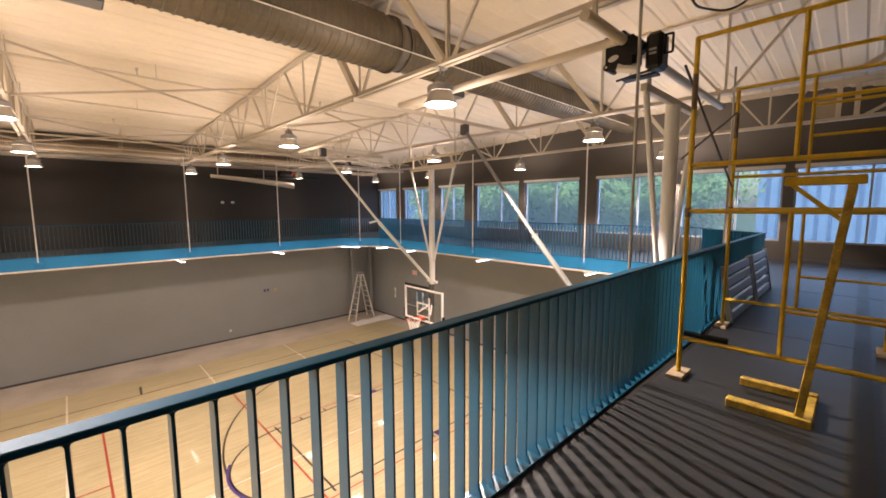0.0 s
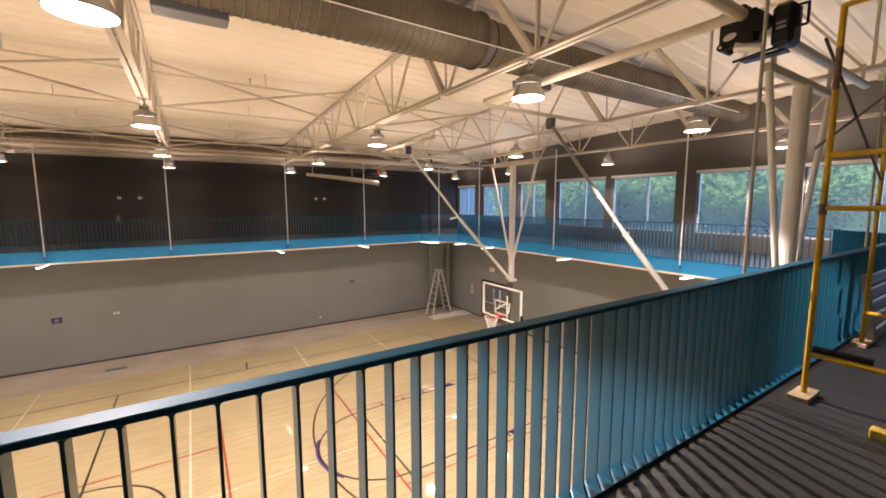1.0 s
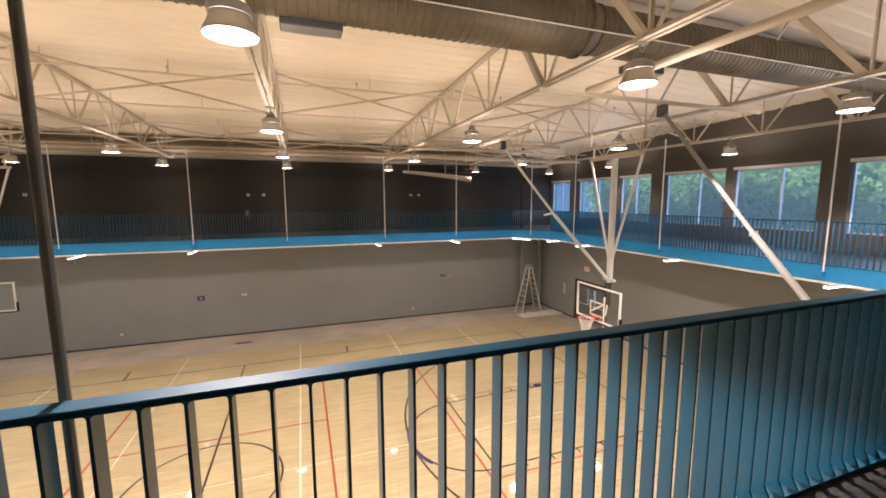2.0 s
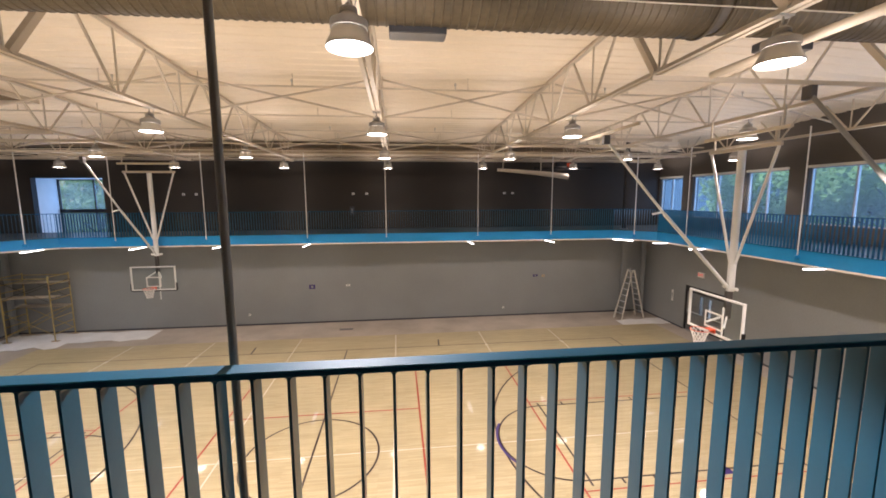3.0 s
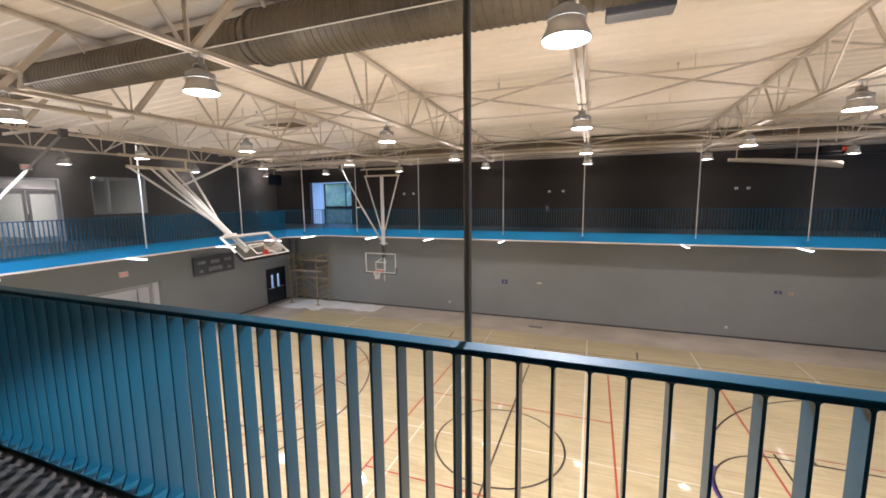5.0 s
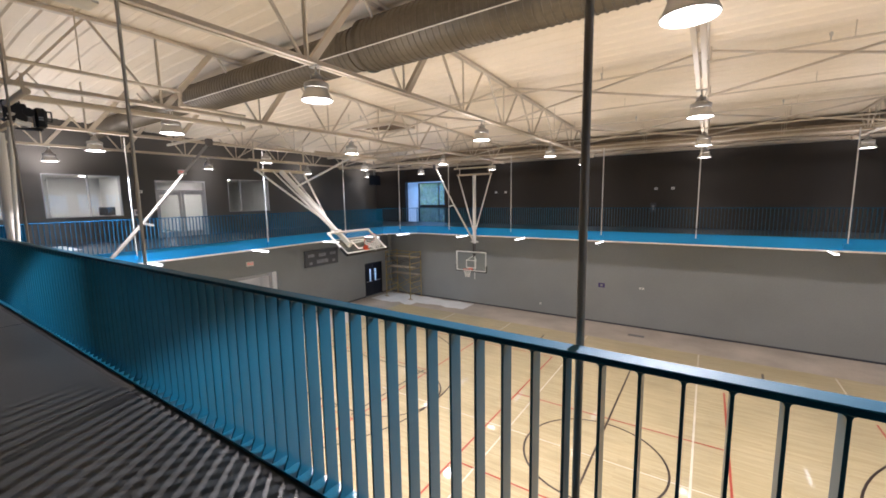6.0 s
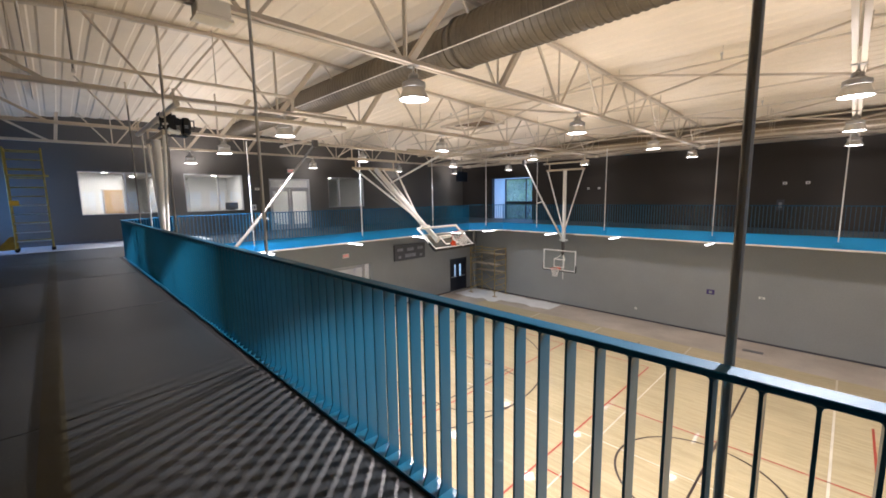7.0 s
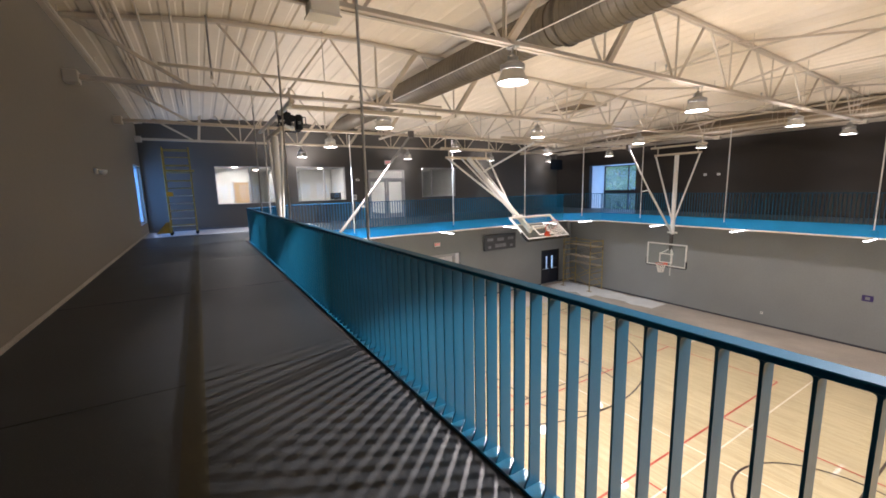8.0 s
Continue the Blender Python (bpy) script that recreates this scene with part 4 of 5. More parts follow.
# ---------------------------------------------------------------- pendant lamps
lamp = thing("pendant_lamp", (LAMP_X[0], LAMP_Y[0], 3.16), "grey bell-shaped high-bay lamp glowing white", "pendant lamp", "high-bay lamps")
bm = bmesh.new()
lathe(bm, [(0.240, 0.0), (0.246, 0.006), (0.243, 0.022), (0.222, 0.062), (0.200, 0.105), (0.184, 0.150), (0.178, 0.185),
           (0.172, 0.183), (0.178, 0.150), (0.194, 0.105), (0.216, 0.062), (0.236, 0.020), (0.236, 0.0), (0.240, 0.0)], 36)
part("shade", bm, M_SHADE, lamp, smooth=True)
bm = bmesh.new()
lathe(bm, [(0.170, 0.186), (0.190, 0.188), (0.192, 0.200), (0.192, 0.255), (0.188, 0.266), (0.150, 0.285), (0.118, 0.297), (0.112, 0.310), (0.001, 0.310)], 36)
part("reflector_collar", bm, M_COLLAR, lamp)
bm = bmesh.new()
lathe(bm, [(0.001, 0.012), (0.13, 0.016), (0.234, 0.021)], 36)
part("lens", bm, M_LENS, lamp, "glowing white lens")
bm = bmesh.new()
lathe(bm, [(0.080, 0.311), (0.092, 0.318), (0.092, 0.326), (0.080, 0.330), (0.080, 0.340), (0.092, 0.344), (0.092, 0.352), (0.080, 0.356), (0.080, 0.366), (0.090, 0.370), (0.088, 0.386), (0.070, 0.402), (0.034, 0.410), (0.030, 0.44), (0.001, 0.44)], 18)
part("ballast_housing", bm, M_COLLAR, lamp, smooth=False)
bm = tubed((0, 0, 0.43), (0, 0, CHORD - 3.16 - 0.04), 0.014, 8)
tube(bm, (0.05, 0.03, 0.38), (0.09, 0.0, CHORD - 3.16 - 0.06), 0.007, 6)
box(bm, -0.10, 0.10, -0.05, 0.05, CHORD - 3.16 - 0.06, CHORD - 3.16 - 0.041)
part("hook", bm, M_ROD, lamp)
# an upward spot added under each shade to brighten the roof
ld = bpy.data.lights.new("lamp_spill", "SPOT")
ld.energy, ld.color, ld.shadow_soft_size = FILL_POWER, LAMP_TINT, 0.55
ld.spot_size, ld.spot_blend = radians(161), 0.3
up_fill = ld
# the added fill differs by row and bay to balance the roof
edge_fill = ld.copy()
edge_fill.energy, edge_fill.spot_size, edge_fill.spot_blend = FILL_POWER * 0.88, radians(171), 0.2
end_fill = edge_fill.copy()
end_fill.energy = FILL_POWER * 1.45
side_fill = edge_fill.copy()
side_fill.energy = FILL_POWER * 0.72
far_fill = ld.copy()
far_fill.energy = FILL_POWER * 0.64
ld = bpy.data.lights.new("lamp_beam", "SPOT")
ld.energy, ld.color, ld.shadow_soft_size = BEAM_POWER, LAMP_TINT, 0.20
ld.spot_size, ld.spot_blend = radians(130), 0.38
edge = ld.copy()
edge.energy, edge.spot_size, edge.spot_blend = EDGE_POWER, radians(121), 0.14
edge.shadow_soft_size = 0.022
wall_side = ld.copy()
wall_side.energy, wall_side.spot_size, wall_side.spot_blend = BEAM_POWER * 0.6, radians(60), 1.0
inner = ld.copy()
inner.spot_size, inner.spot_blend = radians(104), 1.0
soft_edge = edge.copy()
soft_edge.energy = EDGE_POWER * 0.5
# beams in the two western bays are tinted blue to stand in for daylight
COOL_TINT = (0.70, 0.87, 1.0)
cool = {}
for d in (ld, inner, wall_side, edge):
    cool[d.name] = d.copy()
    cool[d.name].color, cool[d.name].energy = COOL_TINT, d.energy * 1.15
lamps = {(x, y): lamp if (x, y) == (LAMP_X[0], LAMP_Y[0]) else copy_thing(lamp, Matrix.Translation((x, y, 3.16))) for x in LAMP_X for y in LAMP_Y}
for x in LAMP_X:
    for y in LAMP_Y:
        o = lamps[x, y]
        first, last = y == LAMP_Y[0], y == LAMP_Y[-1]
        if first:
            up = end_fill if x < -12 or x > 12 else side_fill if x > 4 or x < -4 else edge_fill
            down = wall_side if x == LAMP_X[0] else edge if -16 < x < 6 else soft_edge
        else:
            up = far_fill if x in (LAMP_X[0], LAMP_X[-1]) or last else up_fill
            down = wall_side if x == LAMP_X[0] else inner if last else ld
        if x < -12:
            down = cool[down.name]
        b = new("lamp_spill", up)
        b.parent, b.matrix_basis = o, pose(0, 0, -0.16, 180)
        b = new("lamp_beam", down)
        b.parent, b.location = o, (0, 0, -0.04)

# linear lights carried under the fascia, reaching out over the court
def strip_light(x, y, turn, half):
    led = thing("strip_light", pose(x, y, -0.415, 0, 0, turn), "short white strip light fixed to the trim of the blue fascia", "strip light", "fascia strip lights")
    part("strip_body", boxed(-0.06, 0.06, -half, half, -0.03, 0.0, bevel=0.006), M_TRIM, led)
    part("strip_lens", boxed(-0.052, 0.052, 0.01 - half, half - 0.01, -0.058, -0.031, bevel=0.006), M_LED, led, "glowing white lens")
    return led


led = strip_light(-10.75, RY1 - 0.54, 0, 0.51)
for x in (-7.40, -3.62, 4.0, 7.9):
    copy_thing(led, Matrix.Translation((x, RY1 - 0.54, -0.415)))
copy_thing(led, pose(-14.6, 16.86, -0.415))
copy_thing(led, pose(11.68, 17.22, -0.415, 0, 0, 30))
for y in (4.3, 8.15, 11.95, 14.8):
    copy_thing(led, pose(RX0 + 0.54, y, -0.415, 0, 0, 90))
led = strip_light(RX1 - 0.35, 4.3, 90, 0.32)
for y in (8.75, 13.35, 15.6):
    copy_thing(led, pose(RX1 - 0.35, y, -0.415, 0, 0, 90))

# ---------------------------------------------------------------- basketball backstops


def backstop(at, label, swing=0.0, winch=None, anchor=True, pipe=0.045, half=1.25, longer=0.0, reach=3.66, board_up=0.0):
    """Ceiling-hung backstop, hinge at the origin, facing +y; swing lifts it forwards."""
    s = thing("backstop", at, label, "basketball backstop", "ceiling backstops")
    rot = Matrix.Rotation(radians(swing), 4, "X")
    # near backstops: lamp glare taken out of the white by a darker copy
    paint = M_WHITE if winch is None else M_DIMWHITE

    def add(name, bm, material, parent=None, lab="", moving=True, smooth=False):
        if board_up and name in ("backboard", "board_frame", "board_pad", "target_square", "rim", "net", "height_rod"):
            bmesh.ops.translate(bm, vec=(0, 0, board_up), verts=bm.verts)
        if moving and swing:
            bmesh.ops.transform(bm, matrix=rot, verts=bm.verts)
        return part(name, bm, material, parent or s, lab, smooth)

    bm = tubed((-half, 0, 0.34), (half, 0, 0.34), pipe, 14)
    add("support_pipe", bm, M_STEEL, moving=False)
    for x in (0.2 - half, half - 0.2, -0.9, 0.9):
        add("pipe_clamp", boxed(x - 0.02, x + 0.02, -0.02, 0.02, 0.02 if abs(x) < 0.95 else 0.34, 0.30 if abs(x) < 0.95 else CHORD - at.translation.z - 0.04), M_STEEL, moving=False)
    add("top_bar", boxed(-1.06, 1.06, -0.04, 0.04, -0.06, 0.03, bevel=0.008), M_STEEL)
    add("mast", tubed((0, 0, -0.06), (0, 0, -3.70 - longer), 0.092, 18), M_WHITE, smooth=False)
    for q in (-1, 1):
        add("side_brace", tubed((q * 1.0, 0, -0.03), (q * 0.085, 0, -2.95), 0.036, 10), M_WHITE)
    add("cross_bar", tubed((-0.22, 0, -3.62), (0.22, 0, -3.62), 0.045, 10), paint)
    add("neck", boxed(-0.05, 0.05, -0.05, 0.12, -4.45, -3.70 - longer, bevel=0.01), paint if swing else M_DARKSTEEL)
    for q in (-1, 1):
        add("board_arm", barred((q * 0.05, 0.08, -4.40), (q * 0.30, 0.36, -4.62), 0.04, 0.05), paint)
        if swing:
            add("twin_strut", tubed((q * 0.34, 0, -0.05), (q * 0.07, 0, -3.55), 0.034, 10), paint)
    if not swing:
        add("height_rod", tubed((-0.17, 0.30, -4.4), (-0.17, 0.30, -5.62), 0.024, 8), paint)
    b = add("backboard", boxed(-0.88, 0.88, 0.392, 0.408, -5.14, -4.14), M_GLASS, lab="clear glass backboard")
    b.visible_shadow = False
    for x0, x1, z0, z1 in ((-0.915, -0.87, -5.17, -4.11), (0.87, 0.915, -5.17, -4.11), (-0.87, 0.87, -4.155, -4.11), (-0.87, 0.87, -5.17, -5.125)):
        add("board_frame", boxed(x0, x1, 0.37, 0.43, z0, z1), paint, b)
    add("board_pad", boxed(-0.93, 0.93, 0.355, 0.445, -5.215, -5.171, bevel=0.01), M_BLACK, b)
    for q in (-1, 1):
        add("board_pad", boxed(*sorted((q * 0.916, q * 0.945)), 0.355, 0.445, -5.17, -4.85), M_BLACK, b)
    for x0, x1, z0, z1 in ((-0.305, -0.255, -5.02, -4.57), (0.255, 0.305, -5.02, -4.57), (-0.255, 0.255, -4.62, -4.57), (-0.255, 0.255, -5.02, -4.97)):
        add("target_square", boxed(x0, x1, 0.409, 0.413, z0, z1), M_LINEWHT, b)
    bm = bmesh.new()
    n, z, c = 28, -5.02, Vector((0, 0.409 + 0.15 + 0.2286, -5.02))
    ring_v = []
    for k in range(n):
        a = 2 * math.pi * k / n
        ring_v.append([bm.verts.new(c + Vector(((0.2286 + 0.010 * math.cos(p)) * math.cos(a), (0.2286 + 0.010 * math.cos(p)) * math.sin(a), 0.010 * math.sin(p)))) for p in (0, math.pi / 2, math.pi, 3 * math.pi / 2)])
    for k in range(n):
        for j in range(4):
            bm.faces.new((ring_v[k][j], ring_v[k][(j + 1) % 4], ring_v[(k + 1) % n][(j + 1) % 4], ring_v[(k + 1) % n][j]))
    box(bm, -0.10, 0.10, 0.412, 0.56, -5.035, -5.012)
    box(bm, -0.10, 0.10, 0.412, 0.43, -5.14, -5.035)
    rim = add("rim", bm, M_ORANGE, lab="orange steel rim")
    bm = bmesh.new()
    for k in range(12):
        for q in (-1, 1):
            last = None
            for j in range(6):
                a = 2 * math.pi * (k + q * j * 0.5) / 12
                rr = 0.222 - 0.034 * j + 0.0024 * j * j
                p = c + Vector((rr * math.cos(a), rr * math.sin(a), -0.005 - 0.080 * j))
                if last is not None:
                    tube(bm, last, p, 0.0085, 4)
                last = p
    add("net", bm, M_NET, rim, "white cord net")
    if anchor:
        add("anchor_beam", boxed(-half - 0.1, half + 0.1, reach - 0.02, reach + 0.03, 0.28, 0.35, bevel=0.006), M_STEEL, moving=False)
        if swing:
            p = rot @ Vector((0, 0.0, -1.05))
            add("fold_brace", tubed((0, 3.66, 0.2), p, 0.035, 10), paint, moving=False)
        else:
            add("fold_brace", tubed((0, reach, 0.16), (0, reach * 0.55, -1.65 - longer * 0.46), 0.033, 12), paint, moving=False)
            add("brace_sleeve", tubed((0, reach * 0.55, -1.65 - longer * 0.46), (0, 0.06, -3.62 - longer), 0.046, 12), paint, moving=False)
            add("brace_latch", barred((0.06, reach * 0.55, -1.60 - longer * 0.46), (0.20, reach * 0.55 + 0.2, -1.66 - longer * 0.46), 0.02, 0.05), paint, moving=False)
            add("brace_hanger", boxed(-0.06, 0.06, reach - 0.08, reach + 0.08, 0.06, 0.269, bevel=0.01), M_DARKSTEEL, moving=False)
    if winch is not None:
        sx = -1.7 if winch < 0 else 1.8
        add("drive_pipe", tubed((sx, 0.03, 0.35), (sx, reach - 0.02, 0.37), 0.055, 14), M_STEEL, moving=False)
        out, mid = (-1, 0.0) if winch < 0 else (1, 0.13)

        def at_winch(u, v, z):
            return (winch + out * u, mid - out * v, z)

        def block(u0, u1, v0, v1, z0, z1, bevel=0.0):
            (xa, ya, _), (xb, yb, _) = at_winch(u0, v0, 0), at_winch(u1, v1, 0)
            return boxed(min(xa, xb), max(xa, xb), min(ya, yb), max(ya, yb), z0, z1, bevel=bevel)

        w = add("winch", block(-0.14, 0.06, -0.13, 0.15, 0.08, 0.37, 0.015), M_BLACK, moving=False, lab="black electric winch")
        add("face_plate", block(0.061, 0.095, -0.12, 0.19, 0.06, 0.38, 0.016), M_BLACK, w, moving=False)
        for v, z in ((0.17, 0.37), (-0.01, 0.395), (0.16, 0.09)):
            add("mounting_ear", tubed(at_winch(-0.10, v, z), at_winch(0.11, v, z), 0.036, 14), M_BLACK, w, moving=False)
            add("bolt", tubed(at_winch(0.111, v, z), at_winch(0.122, v, z), 0.013, 8), M_SHADE, w, moving=False)
        add("gear_cover", tubed(at_winch(-0.02, -0.14, 0.24), at_winch(0.105, -0.14, 0.24), 0.082, 20), M_BLACK, w, moving=False)
        add("winch_motor", block(-0.16, 0.07, -0.39, -0.225, -0.02, 0.35, 0.035), M_BLACK, w, moving=False)
        for z in (0.12, 0.16):
            add("label_bar", block(0.0705, 0.0735, -0.34, -0.27, z, z + 0.022), M_GREYBAR, w, moving=False, lab="pale worn marks")
        add("drum", tubed(at_winch(0.06, 0.05, 0.075), at_winch(0.02, -0.16, 0.02), 0.05, 16), M_ALU, w, moving=False)
        add("bracket", block(-0.10, 0.02, -0.33, 0.02, -0.065, -0.045), M_BLACK, w, moving=False)
        add("bracket_arm", barred(at_winch(0.09, -0.30, -0.04), at_winch(0.09, 0.05, -0.075), 0.02, 0.02), M_BLACK, w, moving=False)
        bm = bmesh.new()
        lathe(bm, [(0.001, 0.0), (0.05, 0.0), (0.05, 0.006), (0.001, 0.006)], 20)
        bmesh.ops.scale(bm, vec=(1.15, 0.62, 1.0), verts=bm.verts)
        bmesh.ops.transform(bm, matrix=pose(*at_winch(0.0955, 0.09, 0.17), 90, 0, 90 * out) @ pose(0, 0, 0, 0, 0, 12), verts=bm.verts)
        add("rating_plate", bm, M_SHADE, w, moving=False, lab="oval pale metal rating plate")
        for a, b2 in (((-0.39, 0.12), (-0.47, 0.12)), ((-0.47, 0.12), (-0.47, 0.30)), ((-0.47, 0.30), (-0.39, 0.30)), ((-0.40, 0.30), (-0.40, 0.12))):
            add("guard_bar", tubed(at_winch(0.0, *a), at_winch(0.0, *b2), 0.012, 6), M_BLACK, w, moving=False)
    return s


backstop(pose(-11.2, 0.5, 3.05), "white ceiling-hung basketball backstop beside the railing", winch=0.9, pipe=0.054, half=2.4, longer=0.75, reach=3.95)
backstop(pose(7.0, 0.5, 3.08), "white ceiling-hung basketball backstop beside the railing", winch=-1.62, pipe=0.054, half=2.55, longer=0.75, reach=3.95)
backstop(pose(-10.15, 17.52, 2.86, 0, 0, 180), "white ceiling-hung basketball backstop lowered before the grey wall")
backstop(pose(9.28, 8.05, 2.86, 0, 0, 90), "white ceiling-hung basketball backstop lowered at the court end", board_up=0.30)
backstop(pose(-13.2, 8.0, 2.72, 0, 0, -90), "white ceiling-hung basketball backstop half folded up", swing=53)

def tube_beam(x0, x1, y):
    b = thing("tube_beam", ((x0 + x1) / 2, y, CHORD - 0.10), "cream square steel tube slung under the roof trusses", "steel beam", "slung tube beams")
    hx = (x1 - x0) / 2
    part("tube", boxed(-hx, hx, -0.05, 0.05, -0.05, 0.05, bevel=0.008), M_STEEL, b)
    for x in LAMP_X:
        if x0 < x < x1:
            u = x - (x0 + x1) / 2
            part("clamp", boxed(u - 0.10, u + 0.10, -0.07, 0.07, 0.0505, 0.0595), M_STEEL, b)
            for q in (-0.085, 0.085):
                part("clamp_bolt", tubed((u + q, 0.06, -0.06), (u + q, 0.06, 0.09), 0.008, 6), M_ROD, b)


for x0, x1, y in ((4.65, 10.25, 12.1), (4.7, 10.2, 13.9), (4.6, 15.1, 17.0), (-15.3, -9.65, 12.1), (-15.2, -9.7, 13.9), (-19.95, -9.6, 17.0)):
    tube_beam(x0, x1, y)

# roof hatch
rh = thing("roof_hatch", (-12.3, 12.8, roof_z(12.8)), "brown boarded hatch set in the cream roof deck", "roof hatch")
part("hatch_board", boxed(-1.15, 1.15, -0.70, 0.70, -0.05, -0.02), M_HATCH, rh)
for a in ((-1.25, -1.15, -0.8, 0.8), (1.15, 1.25, -0.8, 0.8), (-1.15, 1.15, -0.8, -0.70), (-1.15, 1.15, 0.70, 0.8)):
    part("hatch_curb", boxed(*a, -0.14, -0.005), M_STEEL, rh)

hs = thing("hanging_screen", pose(-18.9, 19.2, 2.90, 0, 0, 8), "black flat screen hung from the roof in the corner", "screen")
part("screen_case", boxed(-0.04, 0.04, -0.62, 0.62, -0.30, 0.36, bevel=0.012), M_BLACK, hs)
part("hanger_pole", tubed((-0.05, 0, 0.2), (-0.05, 0, roof_z(19.2) - 2.90 - 0.25), 0.025, 10), M_ROD_DARK, hs)

# rolled divider and small gear under the far roof
rl = thing("divider_roll", (8.25, 19.0, 2.82), "pale rolled curtain slung under the roof beside a black rail", "divider roll")
bm = bmesh.new()
lathe(bm, [(0.072 + 0.010 * k, 0.5 * k) for k in range(9)], 16, cap=True)
for v in bm.verts:
    f = v.co.z / 4.0
    v.co = Vector((v.co.z - 2.6, v.co.y - 0.2 + 0.6 * f, v.co.x + 0.25 - 0.18 * f - 0.12 * f * f))
part("roll", bm, M_STEEL, rl)
part("rail", boxed(-0.45, 2.8, 0.45, 0.60, 0.34, 0.46, bevel=0.01), M_BLACK, rl, "black steel rail")
part("motor", boxed(0.7, 1.35, 0.36, 0.70, 0.461, 0.72, bevel=0.03), M_BLACK, rl, "black curtain motor")
part("warning_tag", boxed(1.36, 1.62, 0.46, 0.60, 0.48, 0.66, bevel=0.02), M_ORANGE, rl, "red end cap on the motor")
for u, y in ((-2.3, -0.15), (-0.2, 0.10), (1.2, 0.52)):
    part("strap", boxed(u - 0.015, u + 0.015, y - 0.02, y + 0.02, 0.2 if u < 1 else 0.721, roof_z(19.0 + y) - 2.82), M_STEEL, rl)

# ---------------------------------------------------------------- offices behind the west wall
OX = WX0 - 7.6
OC = 2.82
bm = bmesh.new()
box(bm, OX - 0.15, OX, WY0, WY1, -0.45, OC)
box(bm, OX, WX0 - 0.2, -2.6, -2.45, 0.0, OC)
box(bm, OX, WX0 - 0.2, 5.75, 5.9, 0.0, OC)
box(bm, OX, WX0 - 0.2, 9.25, 9.4, 0.0, OC)
box(bm, OX, WX0 - 0.2, 13.2, 13.35, 0.0, OC)
box(bm, OX + 3.4, OX + 3.52, 3.9, 5.75, 0.0, OC)
box(bm, WX0 - 2.62, WX0 - 2.5, -2.45, 1.02, 0.0, OC)
box(bm, OX, WX0 - 2.62, 2.35, 2.47, 0.0, OC)
solid("wall_office", bm, M_OFFICE, "white office partitions seen through the windows", "wall", "structure")
solid("floor_office", boxed(OX - 0.15, WX0 - 0.2, WY0, WY1, -0.2, 0.0), M_CARPET, "grey office floor", "floor", "structure")
solid("ceiling_office", boxed(OX - 0.15, WX0 - 0.2, WY0, WY1, OC, OC + 0.1), M_OFFICE, "white office ceiling", "ceiling", "structure")
for x, y in ((-21.2, -0.5), (-21.9, 0.35), (-21.4, 1.25), (-24.6, 1.6), (-21.6, 3.4), (-22.4, 4.6), (-25.6, 3.4), (-22.0, 7.1), (-23.6, 8.0), (-25.5, 7.4), (-22.2, 10.8)):
    p = thing("office_light", (x, y, OC), "small glowing recessed ceiling light in the office", "ceiling light", "office lights")
    bm = bmesh.new()
    lathe(bm, [(0.19, -0.001), (0.20, -0.012), (0.17, -0.02), (0.16, -0.001)], 20)
    part("light_ring", bm, M_TRIM, p)
    part("light_lens", tubed((0, 0, -0.012), (0, 0, -0.002), 0.158, 20), M_PANEL, p)
od = thing("office_door", (WX0 - 2.495, 0.62, 0.0), "tan wooden door in the white office partition", "door")
part("door_leaf", boxed(0.0, 0.045, -0.33, 0.33, 0.0, 2.1), M_TANDOOR, od)
part("door_casing", boxed(0.0, 0.03, -0.38, -0.335, 0.0, 2.15), M_FRAME, od)
part("door_casing", boxed(0.0, 0.03, 0.335, 0.38, 0.0, 2.15), M_FRAME, od)
part("door_handle", tubed((0.046, 0.24, 1.0), (0.10, 0.24, 1.0), 0.02, 10), M_ALU, od)
mon = thing("monitor", (WX0 - 0.55, 4.9, 1.0), "dark flat monitor standing by the office window", "monitor")
part("screen", boxed(-0.02, 0.02, -0.28, 0.28, 0.12, 0.46, bevel=0.006), M_BOARDGREY, mon)
part("stand", boxed(-0.08, 0.08, -0.1, 0.1, -0.02, 0.12), M_BLACK, mon)
tb = thing("office_desk", (WX0 - 0.62, 4.5, 0.0), "white desk under the office window", "desk")
part("desk_top", boxed(-0.35, 0.35, -0.9, 0.9, 0.95, 0.98), M_OFFICE, tb)
for x in (-0.3, 0.3):
    for y in (-0.85, 0.85):
        part("desk_leg", boxed(x - 0.025, x + 0.025, y - 0.025, y + 0.025, 0.0, 0.95), M_FRAME, tb)

